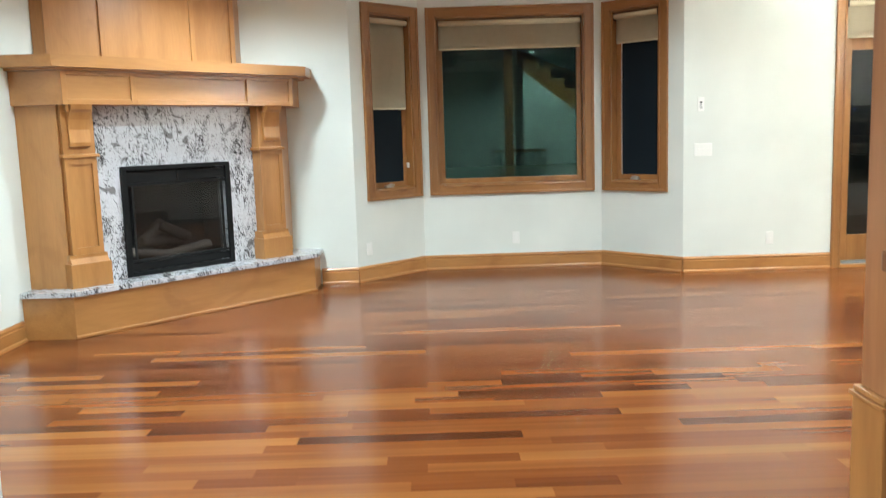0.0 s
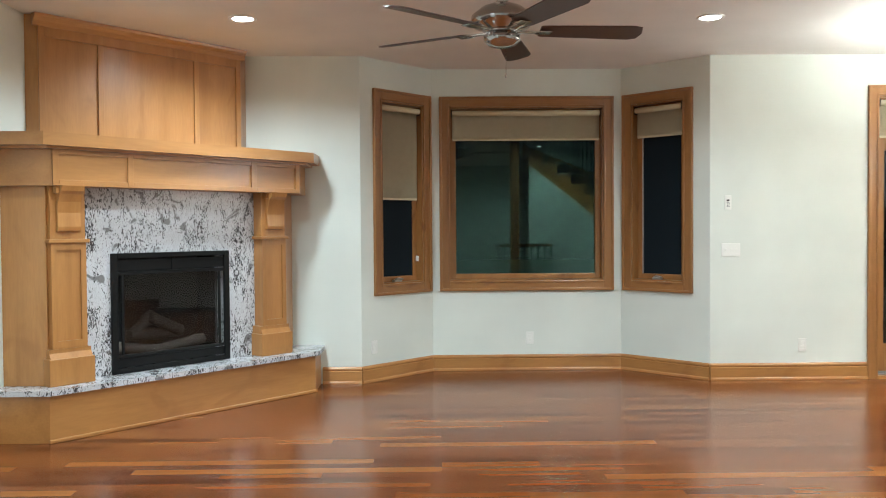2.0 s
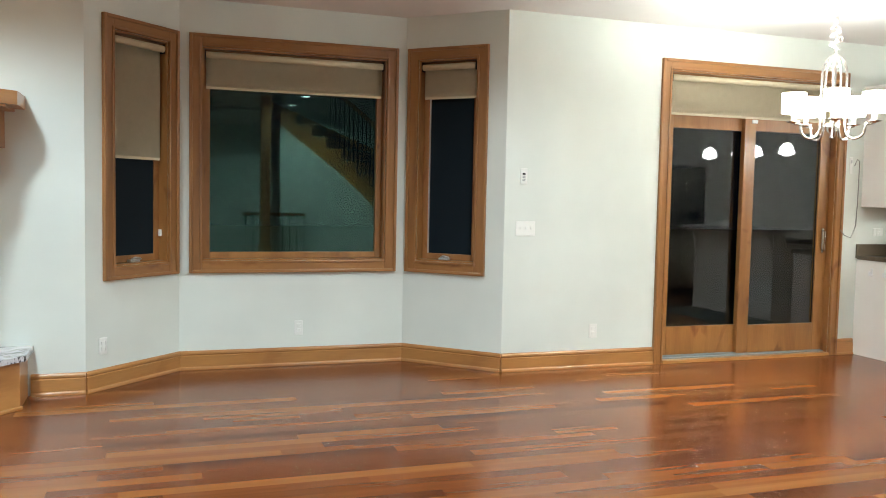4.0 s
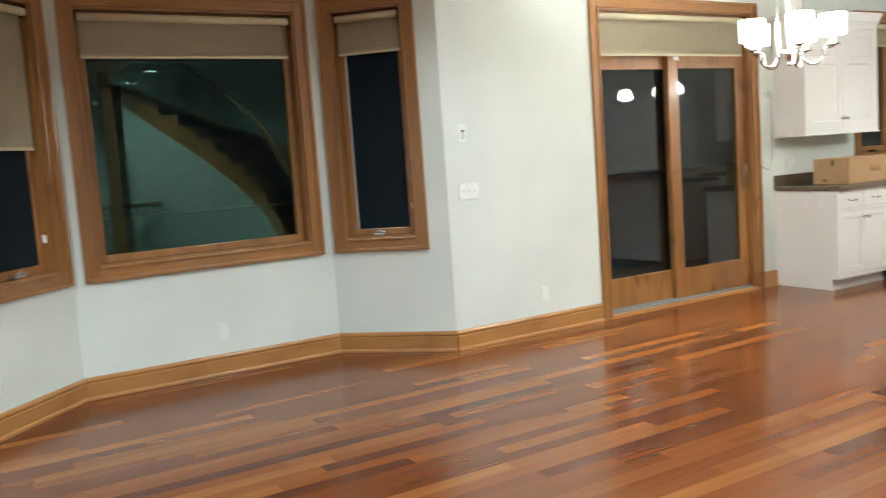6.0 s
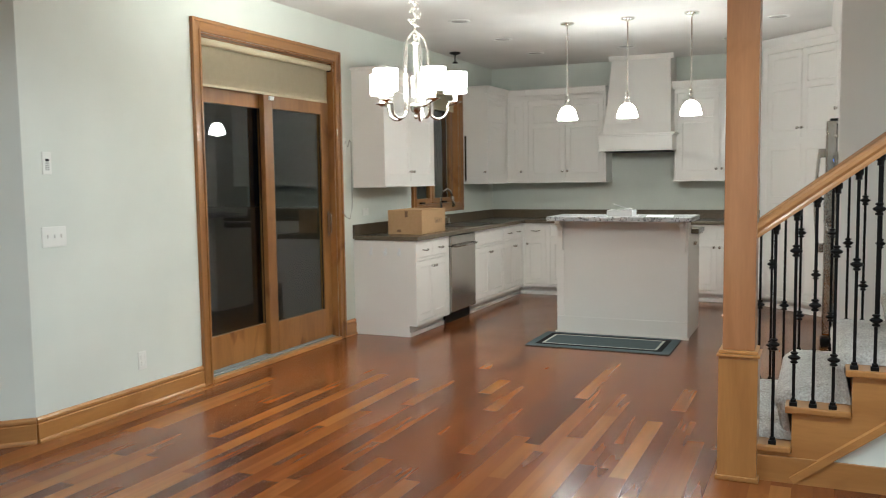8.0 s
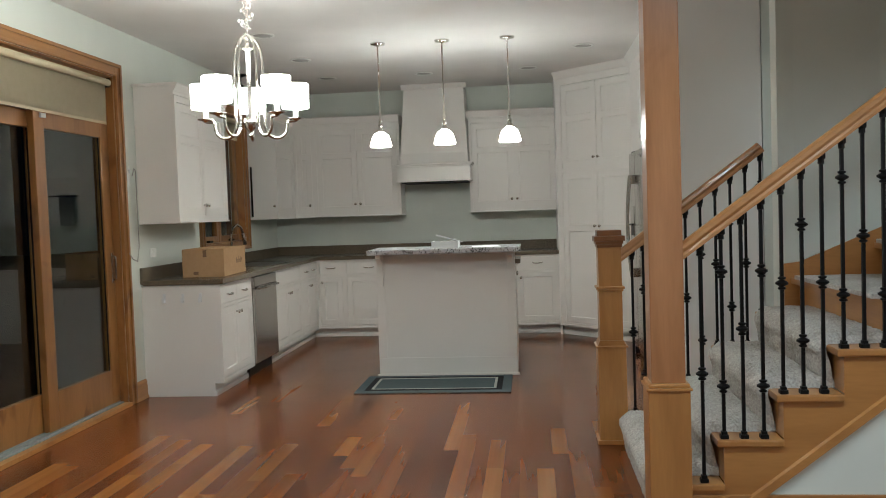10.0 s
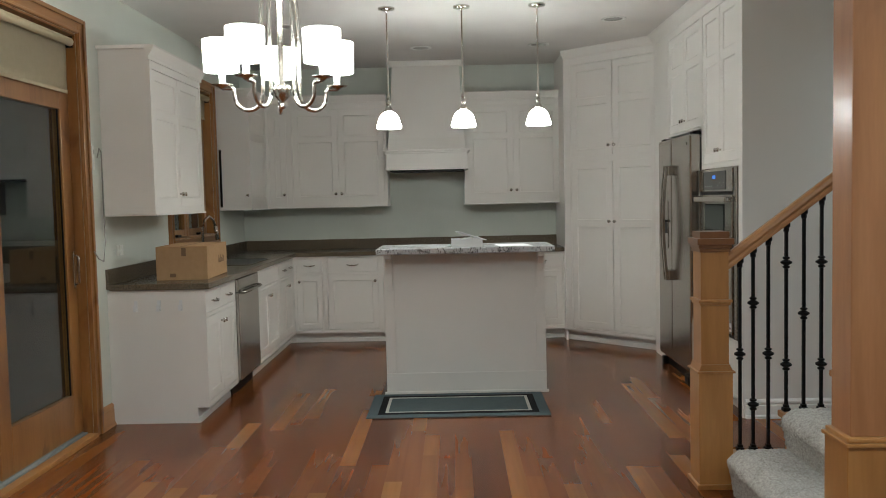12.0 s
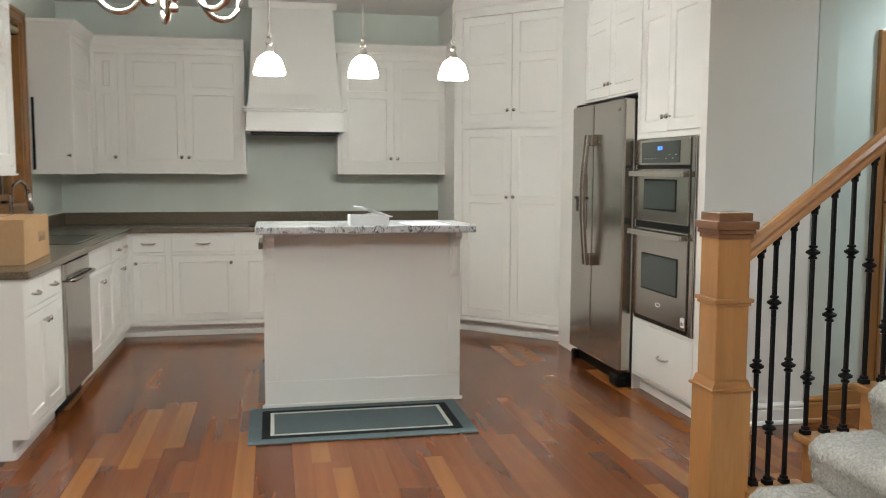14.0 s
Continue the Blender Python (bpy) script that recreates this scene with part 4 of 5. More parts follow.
# ---- wall plates ----
def plate(name, at, turn, w, h, label, detail):
    p = thing(name, label, name.replace("_", " "), at, turn, "wall plates")
    part("cover", B((-w / 2, -0.006, -h / 2), (w / 2, 0.0, h / 2), 0.0045), PLATE, p)
    bm = bmesh.new()
    if detail == "outlet":
        for z in (-0.02, 0.02):
            box(bm, (-0.017, -0.009, z - 0.014), (0.017, -0.0062, z + 0.014), 0.004)
            box(bm, (-0.008, -0.0096, z - 0.004), (-0.005, -0.009, z + 0.006))
            box(bm, (0.005, -0.0096, z - 0.004), (0.008, -0.009, z + 0.006))
    elif detail == "switch":
        for i in range(3):
            part("toggle", B((-0.046 + i * 0.046 - 0.005, -0.016, -0.006), (-0.046 + i * 0.046 + 0.005, -0.0062, 0.012), 0.002), PLATE, p)
        bm.free()
        return p
    elif w > 0.05:
        part("display", B((-0.012, -0.0085, 0.01), (0.012, -0.0062, 0.024), 0.001), BLACK, p, "small dark display")
        for r in range(4):
            for q in (-0.007, 0.007):
                part("key", B((q - 0.0045, -0.008, -0.004 - r * 0.012), (q + 0.0045, -0.0062, 0.003 - r * 0.012)), GREY_TRACK, p)
        bm.free()
        return p
    else:
        box(bm, (-0.008, -0.0085, 0.02), (0.008, -0.0062, 0.05), 0.002)
    part("face", bm, PLATE if detail != "control" else ALUMINIUM, p)
    return p


plate("outlet", (3.595, Y_MAIN, 0.30), 0, 0.07, 0.115, "white duplex outlet above the baseboard", "outlet")
plate("outlet", (1.30, 9.53, 0.30), 0, 0.07, 0.115, "white duplex outlet below the picture window", "outlet")
plate("outlet", (-0.225 + 0.10, Y_MAIN + 0.10, 0.30), 45.6, 0.07, 0.115, "white duplex outlet on the bay wall", "outlet")
plate("outlet", (X_LEFT, 6.62, 0.33), 90, 0.07, 0.115, "white duplex outlet beside the raised hearth", "outlet")
plate("switch", (2.97, Y_MAIN, 1.13), 0, 0.165, 0.115, "white triple light switch", "switch")
plate("control", (2.945, Y_MAIN, 1.54), 0, 0.06, 0.125, "white wall control with small grey keys", "control")
plate("outlet", (6.52, Y_MAIN, 1.12), 0, 0.115, 0.07, "white outlet above the counter", "outlet")
plate("control", (6.17, Y_MAIN, 1.72), 0, 0.035, 0.15, "slim white wall remote beside the patio door", "control")
bm = bmesh.new()
tube(bm, [(6.2, 8.885, 1.72), (6.225, 8.88, 1.78), (6.25, 8.88, 1.76), (6.25, 8.88, 1.4), (6.23, 8.87, 1.18), (6.17, 8.86, 1.07), (6.1, 8.86, 1.09), (6.06, 8.87, 1.14)], 0.004, 6)
single("cord", bm, paint("cord_grey", (0.3, 0.3, 0.28), 0.5), "thin grey cord looping down beside the patio door", "cord")


# ---- ceiling fan ----
FAN = (0.75, 6.05, 2.405)
fan = thing("ceiling_fan", "five-blade ceiling fan in polished nickel with dark blades", "ceiling fan", FAN)
bm = bmesh.new()
lathe(bm, [(0.0, CEIL - FAN[2]), (0.075, CEIL - FAN[2]), (0.07, CEIL - FAN[2] - 0.02), (0.03, CEIL - FAN[2] - 0.06), (0.012, CEIL - FAN[2] - 0.07), (0.012, 0.13), (0.03, 0.12), (0.035, 0.09), (0.0, 0.09)])
part("downrod", bm, NICKEL, fan)
bm = bmesh.new()
lathe(bm, [(0.0, 0.1), (0.05, 0.095), (0.11, 0.07), (0.158, 0.03), (0.163, 0.0), (0.148, -0.025), (0.085, -0.045), (0.08, -0.06), (0.095, -0.07), (0.095, -0.1), (0.07, -0.125), (0.03, -0.135), (0.0, -0.137)], 32)
part("motor", bm, metal("polished_nickel", (0.42, 0.41, 0.40), 0.12), fan)
for i in range(5):
    a = 5 + i * 72
    bm = bmesh.new()
    prism(bm, [(0.20, -0.055), (0.22, -0.06), (0.69, -0.077), (0.735, -0.06), (0.75, 0.0), (0.735, 0.06), (0.69, 0.077), (0.22, 0.06), (0.20, 0.055)], -0.004, 0.004)
    bm.transform(Matrix.Rotation(radians(-12), 4, "X"))
    bm.transform(pose(0, 0, -0.045, 0, 0, a))
    blade = part("blade", bm, BLADE, fan, "dark walnut blade")
    bm = bmesh.new()
    box(bm, (0.08, -0.012, -0.006), (0.2, 0.012, 0.004), 0.003)
    box(bm, (0.18, -0.035, -0.006), (0.26, 0.035, 0.0), 0.003)
    bm.transform(pose(0, 0, -0.05, 0, 0, a))
    part("blade_arm", bm, NICKEL, blade)
bm = bmesh.new()
tube(bm, [(0.02, 0, -0.13), (0.02, 0, -0.27)], 0.0015, 6)
lathe(bm, [(0.0, -0.27), (0.006, -0.275), (0.006, -0.285), (0.0, -0.29)], 8, 0.02)
part("pull_chain", bm, NICKEL, fan)


# ---- recessed lights ----
def can(x, y, lit, share=1.0):
    c = thing("recessed_light", "round recessed ceiling light, " + ("lit" if lit else "switched off"), "ceiling light", (x, y, CEIL), 0, "recessed lights")
    bm = bmesh.new()
    lathe(bm, [(0.098, -0.001), (0.098, -0.005), (0.085, -0.009), (0.074, -0.006), (0.074, -0.001)], 28)
    part("trim_ring", bm, WHITE, c)
    bm = bmesh.new()
    lathe(bm, [(0.0, -0.004), (0.073, -0.004), (0.073, -0.001), (0.0, -0.001)], 28)
    part("lens", bm, CAN_GLOW if lit else CAN_OFF, c)
    if lit:
        lamp("can_lamp", "SPOT", (x, y, CEIL - 0.02), CAN_POWER * share, (0.865, 0.965, 0.975), 0.1)


# Rows from y 5.0 back are out of view, added to light the room.
for y in (7.60, 6.35, 5.0, 3.7, 2.3, 0.6, -0.9):
    for x in (-0.93, 2.36):
        can(x, y, True, 0.62 if x > 0 and y > 7 else (1.25 if y > 7 else 1.0))
# Unseen cans, added to brighten the hall and the cabinet end beside it.
for x, y in ((5.75, 3.1), (7.6, 2.9)):
    can(x, y, True, 0.75)
for x, y in ((6.58, 7.94), (7.70, 7.94), (8.79, 7.95), (8.77, 5.85), (7.72, 5.36), (8.80, 6.93)):
    can(x, y, False)


# ---- chandelier ----
CH = (4.489, 7.368, 1.806)
ch = thing("chandelier", "five-light nickel chandelier with white drum shades, lit", "chandelier", CH)
bm = bmesh.new()
lathe(bm, [(0.0, 0.0), (0.012, 0.004), (0.014, 0.014), (0.008, 0.024), (0.008, 0.03), (0.03, 0.05), (0.04, 0.08), (0.036, 0.1), (0.012, 0.105), (0.012, 0.47), (0.03, 0.475), (0.03, 0.485), (0.012, 0.49), (0.012, 0.53), (0.022, 0.54), (0.012, 0.56), (0.0, 0.565)], 16)
part("stem", bm, NICKEL, ch)
bm = bmesh.new()
for i in range(14):
    z = 0.57 + i * 0.035
    pts = [(0.011 * math.cos(k * math.pi / 4), 0.0, z + 0.022 * math.sin(k * math.pi / 4)) for k in range(9)]
    if i % 2:
        pts = [(0.0, p[0], p[2]) for p in pts]
    tube(bm, pts, 0.0028, 5)
slack = random.Random(5)
for i in range(16):
    a, z = i * 1.1, 0.60 + 0.011 * i
    r = 0.016 + 0.014 * math.sin(i * 0.9) ** 2
    e, g = slack.uniform(0, 360), slack.uniform(20, 70)
    loop = pose(r * math.cos(a), r * math.sin(a), z, g, 0, e)
    tube(bm, [loop @ Vector((0.011 * math.cos(k * math.pi / 4), 0.0, 0.02 * math.sin(k * math.pi / 4))) for k in range(9)], 0.0026, 5)
part("chain", bm, NICKEL, ch)
bm = bmesh.new()
lathe(bm, [(0.0, CEIL - CH[2] - 0.035), (0.02, CEIL - CH[2] - 0.034), (0.06, CEIL - CH[2] - 0.012), (0.065, CEIL - CH[2] - 0.001), (0.0, CEIL - CH[2])], 20)
part("canopy", bm, NICKEL, ch)
for i in range(5):
    a = radians(-129 + 72 * i)
    c, s = math.cos(a), math.sin(a)

    def at(r, z):
        return (r * c, r * s, z)
    bm = bmesh.new()
    tube(bm, smooth_path([at(0.018, 0.545), at(0.035, 0.532), at(0.058, 0.505), at(0.074, 0.455), at(0.08, 0.38), at(0.08, 0.1), at(0.086, 0.045), at(0.105, 0.013), at(0.138, 0.0), at(0.172, 0.008), at(0.197, 0.035), at(0.204, 0.07), at(0.204, 0.088), at(0.214, 0.094), at(0.255, 0.096)], 3), 0.0085, 10)
    arm = part("arm", bm, NICKEL, ch)
    x, y, _ = at(0.255, 0)
    bm = bmesh.new()
    lathe(bm, [(0.0, 0.094), (0.012, 0.094), (0.014, 0.1), (0.04, 0.106), (0.046, 0.112), (0.014, 0.115), (0.014, 0.165), (0.0, 0.165)], 14, x, y)
    part("cup", bm, NICKEL, arm)
    bm = bmesh.new()
    lathe(bm, [(0.072, 0.166), (0.0745, 0.167), (0.0775, 0.296), (0.076, 0.298), (0.075, 0.296), (0.0715, 0.167)], 28, x, y)
    part("shade", bm, SHADE_GLOW, arm, "white drum shade, lit")
    lamp("chandelier_bulb", "POINT", (CH[0] + x, CH[1] + y, CH[2] + 0.27), CHANDELIER_POWER, (1.0, 0.985, 0.87), 0.03)


# ---- pendants ----
for y in (7.118, 6.571, 6.023):
    p = thing("pendant_light", "white glass dome pendant on a nickel rod, lit", "pendant light", (7.15, y, 1.938), 0, "pendants over the island")
    H = CEIL - 1.938
    bm = bmesh.new()
    lathe(bm, [(0.0, H), (0.062, H), (0.06, H - 0.012), (0.02, H - 0.022), (0.006, H - 0.03), (0.006, 0.24), (0.014, 0.232), (0.016, 0.215), (0.009, 0.205), (0.018, 0.19), (0.02, 0.176), (0.012, 0.165), (0.025, 0.145), (0.03, 0.118), (0.0, 0.118)], 18)
    part("rod", bm, NICKEL, p)
    bm = bmesh.new()
    lathe(bm, [(0.026, 0.122), (0.046, 0.112), (0.067, 0.089), (0.08, 0.056), (0.085, 0.032), (0.088, 0.028), (0.091, 0.022), (0.089, 0.0), (0.085, 0.0), (0.086, 0.02), (0.081, 0.031), (0.076, 0.056), (0.063, 0.087), (0.044, 0.108), (0.026, 0.117)], 28)
    part("shade", bm, GLOBE_GLOW, p, "glowing white glass dome")
    lamp("pendant_bulb", "POINT", (7.15, y, 1.96), PENDANT_POWER, (1.0, 0.985, 0.87), 0.05)
sp = thing("sink_pendant", "small dark pendant mount over the sink, unlit", "pendant light", (8.3, 8.72, CEIL))
bm = bmesh.new()
lathe(bm, [(0.0, 0.0), (0.06, 0.0), (0.058, -0.015), (0.015, -0.03), (0.008, -0.035), (0.008, -0.10), (0.03, -0.11), (0.03, -0.12), (0.0, -0.12)], 18)
part("canopy", bm, BLACK, sp)


# ---- kitchen ----
def base_cabinet(at, turn, w, cols, label, depth=0.61, false_front=False, doors=True, knob_side="right"):
    """Painted base unit; cols: the widths of its columns, each with a drawer over a door."""
    cab = thing("base_cabinet", label, "cabinet", at, turn, "base cabinets")
    bm = B((0, 0.022, 0.1), (w, depth, 0.868))
    box(bm, (0, 0.075, 0.0), (w, depth, 0.1))
    part("body", bm, CABINET, cab)
    part("toe_shoe", B((0.0, 0.06, 0.0), (w, 0.0745, 0.04), 0.004), WHITE, cab)
    bm = bmesh.new()
    box(bm, (0, 0, 0.1), (0.025, 0.022, 0.868))
    box(bm, (w - 0.025, 0, 0.1), (w, 0.022, 0.868))
    box(bm, (0.025, 0, 0.1), (w - 0.025, 0.022, 0.135))
    box(bm, (0.025, 0, 0.845), (w - 0.025, 0.022, 0.868))
    box(bm, (0.025, 0, 0.685), (w - 0.025, 0.022, 0.71))
    part("face_frame", bm, CABINET, cab)
    x = 0.025
    span = (w - 0.05) / sum(cols)
    n = len(cols)
    for i, c in enumerate(cols):
        x1 = x + c * span
        if not (false_front and i):
            fx1 = w - 0.025 if false_front else x1
            bm = bmesh.new()
            box(bm, (x + 0.003, 0.003, 0.713), (fx1 - 0.003, 0.02, 0.842), 0.002)
            dr = part("drawer_front", bm, CABINET, cab)
            if not false_front:
                pull(dr, (x + x1) / 2, 0.003, 0.778, min(0.11, (x1 - x) * 0.4))
        if doors:
            d = panel_door(cab, "door", x, x1, 0.137, 0.683, 0.021, rail=0.055, t=0.019)
            kx = (x1 - 0.03 if i % 2 == 0 else x + 0.03) if n > 1 else (x1 - 0.03 if knob_side == "right" else x + 0.03)
            knob(d, kx, 0.0, 0.62)
        x = x1
    return cab


def wall_cabinet(at, turn, w, doors, label, z0=1.36, z1=2.492, depth=0.33, crown=0.07, rail=True, mid=None, knobs=True, name="wall_cabinet", over=0.03, hinge="right"):
    cab = thing(name, label, "cabinet", at, turn, "wall cabinets")
    part("body", B((0, 0.022, z0), (w, depth, z1 - 0.002)), CABINET, cab)
    if rail:
        part("light_rail", B((-0.008, -0.012, z0 - 0.012), (w + 0.008, depth, z0 - 0.0005), 0.004), CABINET, cab)
    if crown:
        bm = bmesh.new()
        prism(bm, [(0.022, z1 - crown - 0.02), (-0.006, z1 - crown - 0.02), (-0.006, z1 - crown), (-0.012, z1 - crown + 0.01), (-0.035, z1 - 0.02), (-0.04, z1 - 0.012), (-0.04, z1), (0.022, z1)], -over, w + over, "x")
        box(bm, (-over, 0.022, z1 - 0.02), (w + over, depth, z1 + 0.001))
        part("crown", bm, CABINET, cab)
    zt = z1 - crown - 0.022
    bm = bmesh.new()
    box(bm, (0, 0, z0), (0.03, 0.022, zt))
    box(bm, (w - 0.03, 0, z0), (w, 0.022, zt))
    box(bm, (0.03, 0, z0), (w - 0.03, 0.022, z0 + 0.04))
    box(bm, (0.03, 0, zt - 0.05), (w - 0.03, 0.022, zt))
    part("face_frame", bm, CABINET, cab)
    x, span = 0.03, (w - 0.06) / doors
    for i in range(doors):
        d = panel_door(cab, "door", x, x + span, z0 + 0.042, zt - 0.052, 0.021, mid=mid or (z0 + (zt - z0) * 0.66), t=0.019)
        if knobs:
            knob(d, x + span - 0.03 if i % 2 == 0 and (doors > 1 or hinge == "left") else x + 0.03, 0.0, z0 + 0.13)
        x += span
    return cab


YF, XFACE = 8.265, 9.27
end_panel_depth = Y_MAIN - YF
c = base_cabinet((6.29, YF, 0), 0, 0.735, [1, 1], "white painted base cabinet with two drawers and two doors", end_panel_depth - 0.002)
for y in (0.16, 0.30, 0.45):
    bm = B((-0.008, y - 0.011, 0.735), (-0.0005, y + 0.011, 0.805), 0.004)
    box(bm, (-0.03, y - 0.011, 0.735), (-0.0081, y + 0.011, 0.748), 0.003)
    box(bm, (-0.03, y - 0.011, 0.7481), (-0.022, y + 0.011, 0.775), 0.003)
    part("coat_hook", bm, PAPER, c, "small white adhesive hook")
base_cabinet((7.665, YF, 0), 0, 0.93, [1, 1], "white painted sink base cabinet with two doors", end_panel_depth - 0.002, True)
c = base_cabinet((8.595, YF, 0), 0, 0.67, [1, 1], "white painted corner base cabinet", end_panel_depth - 0.002)
bm = B((0.671, 0.075, 0.0), (0.80, 0.2, 0.0995))
box(bm, (0.671, 0.06, 0.0), (0.735, 0.0745, 0.04), 0.004)
part("toe_corner", bm, CABINET, c)
c = base_cabinet((XFACE, YF, 0), -90, 0.31, [1], "narrow white base cabinet with drawer and door", 0.635, knob_side="left")
bm = B((-0.074, 0.0755, 0.0), (-0.0005, 0.2, 0.099))
box(bm, (-0.06, 0.06, 0.0), (-0.0005, 0.075, 0.04), 0.004)
part("toe_corner", bm, CABINET, c)
base_cabinet((XFACE, 7.955, 0), -90, 0.555, [1], "white base cabinet with wide drawer and door", 0.635)
base_cabinet((XFACE, 7.40, 0), -90, 0.93, [1, 1], "white base cabinet under the cooktop", 0.635)
base_cabinet((XFACE, 6.47, 0), -90, 0.9, [1, 1], "white base cabinet with drawers and doors", 0.635)

# dishwasher
dw = thing("dishwasher", "stainless steel dishwasher between white cabinets", "dishwasher", (7.03, YF, 0))
part("body", B((0.003, 0.02, 0.1), (0.63, 0.6, 0.866)), BLACK, dw)
part("door", B((0.006, -0.022, 0.115), (0.627, 0.019, 0.76), 0.006), STEEL, dw, "brushed stainless door")
part("control_panel", B((0.006, -0.022, 0.766), (0.627, 0.019, 0.862), 0.006), STEEL, dw)
bm = bmesh.new()
tube(bm, [(0.04, -0.024, 0.765), (0.05, -0.055, 0.762), (0.315, -0.06, 0.762), (0.58, -0.055, 0.762), (0.59, -0.024, 0.765)], 0.011, 8)
part("handle", bm, STEEL, dw)
part("toe_panel", B((0.006, 0.05, 0.0), (0.627, 0.07, 0.1)), BLACK, dw)

# worktop
bm = bmesh.new()
CT0, CT1 = 0.87, 0.91
box(bm, (6.275, 8.235, CT0), (9.245, 8.88, CT1), 0.006)
box(bm, (9.245, 5.565, CT0), (9.89, 8.88, CT1), 0.006)
ct = thing("worktop", "brown speckled stone worktop on the base cabinets", "worktop")
part("slab", bm, STONE, ct)
bm = B((6.275, 8.878, CT1 - 0.03), (9.908, 8.899, 1.01), 0.003)
box(bm, (9.888, 5.565, CT1 - 0.03), (9.909, 8.878, 1.01), 0.003)
part("backsplash", bm, STONE, ct)
sink = thing("sink", "stainless steel undermount sink", "sink", (8.15, 8.55, 0.91))
bm = bmesh.new()
for a, c2 in (((-0.38, -0.22, 0.0005), (0.38, -0.205, 0.004)), ((-0.38, 0.205, 0.0005), (0.38, 0.22, 0.004)), ((-0.38, -0.205, 0.0005), (-0.365, 0.205, 0.004)), ((0.365, -0.205, 0.0005), (0.38, 0.205, 0.004))):
    box(bm, a, c2)
part("rim", bm, STEEL, sink)
# Flat dark sheet: the hollow's shade is put into the steel's colour.
part("basin_shade", B((-0.365, -0.205, 0.0005), (0.365, 0.205, 0.0015)), metal("sink_shadow_steel", (0.12, 0.12, 0.12), 0.35), sink)
fc = thing("faucet", "tall gooseneck kitchen faucet in brushed nickel", "faucet", (8.0, 8.78, 0.91))
bm = bmesh.new()
lathe(bm, [(0.0, 0.001), (0.028, 0.001), (0.028, 0.012), (0.016, 0.03), (0.016, 0.12), (0.0, 0.12)], 16)
tube(bm, [(0, 0, 0.1), (0, 0, 0.30), (0.02, -0.015, 0.37), (0.07, -0.04, 0.40), (0.12, -0.06, 0.37), (0.145, -0.07, 0.31)], 0.012, 10)
part("spout", bm, NICKEL, fc)
bm = bmesh.new()
tube(bm, [(0.143, -0.069, 0.315), (0.165, -0.08, 0.20)], 0.018, 10)
part("spray_head", bm, NICKEL, fc)
bm = bmesh.new()
tube(bm, [(0.0, -0.01, 0.07), (0.03, -0.05, 0.09)], 0.007, 8)
part("lever", bm, NICKEL, fc)
for dx in (-0.13, 0.2):
    bm = bmesh.new()
    lathe(bm, [(0.0, 0.0), (0.024, 0.0), (0.022, 0.02), (0.012, 0.03), (0.012, 0.07), (0.0, 0.075)], 12)
    single("soap_dispenser", bm, NICKEL, "small nickel soap dispenser by the sink", "dispenser", (8.0 + dx, 8.78, 0.911))
cook = thing("cooktop", "flat black cooktop set in the worktop", "cooktop", (9.56, 6.93, 0.911))
part("glass_top", B((-0.25, -0.38, 0), (0.25, 0.38, 0.008), 0.003), DARK_GLASS, cook)

# wall cabinets
wall_cabinet((6.31, 8.57, 0), 0, 1.065, 2, "white wall cabinet beside the sink window", z0=1.36, z1=2.43, depth=0.328)
cc = wall_cabinet((8.89, 8.57, 0), 0, 0.688, 1, "white corner wall cabinet beside the sink window", depth=0.328, knobs=False)
knob(cc, -0.002, 0.05, 1.49).rotation_euler = (0, 0, 0)
part("side_strip", B((-0.012, 0.27, 1.38), (-0.001, 0.29, 1.92), 0.003), BLACK, cc, "slim dark strip")
wall_cabinet((9.58, 8.569, 0), -90, 0.239, 1, "narrow white wall cabinet in the kitchen corner", depth=0.328, over=-0.001, hinge="left")
wall_cabinet((9.58, 8.33, 0), -90, 1.0, 2, "white double-door wall cabinet between hood and corner", depth=0.328, over=-0.001)
wall_cabinet((9.58, 6.54, 0), -90, 1.0, 2, "white double-door wall cabinet between hood and pantry", depth=0.328)

# hood
hood = thing("range_hood", "white painted tapered range hood with a moulded mantel", "range hood", (9.91, 6.915, 0))
bm = bmesh.new()
z0, z1 = 1.909, CEIL - 0.001
lo = [(-0.62, -0.385), (-0.001, -0.385), (-0.001, 0.385), (-0.62, 0.385)]
hi = [(-0.37, -0.335), (-0.001, -0.335), (-0.001, 0.335), (-0.37, 0.335)]
prev = None
for t in [i / 8 for i in range(9)]:
    k = t ** 0.8
    ring = [bm.verts.new((a[0] + (b2[0] - a[0]) * k, a[1] + (b2[1] - a[1]) * k, z0 + (z1 - z0) * t)) for a, b2 in zip(lo, hi)]
    if prev:
        for i in range(4):
            bm.faces.new((prev[i], prev[(i + 1) % 4], ring[(i + 1) % 4], ring[i]))
    else:
        bm.faces.new(ring[::-1])
    prev = ring
bm.faces.new(prev)
bmesh.ops.recalc_face_normals(bm, faces=bm.faces)
part("canopy", bm, CABINET, hood)
bm = B((-0.63, -0.40, 1.72), (-0.001, 0.40, 1.87), 0.004)
box(bm, (-0.645, -0.412, 1.705), (-0.001, 0.412, 1.72), 0.004)
box(bm, (-0.645, -0.412, 1.87), (-0.001, 0.412, 1.888), 0.004)
box(bm, (-0.665, -0.43, 1.888), (-0.001, 0.43, 1.908), 0.004)
part("mantel", bm, CABINET, hood)
part("filter", B((-0.6, -0.37, 1.695), (-0.03, 0.37, 1.7045)), BLACK, hood)
bm = bmesh.new()
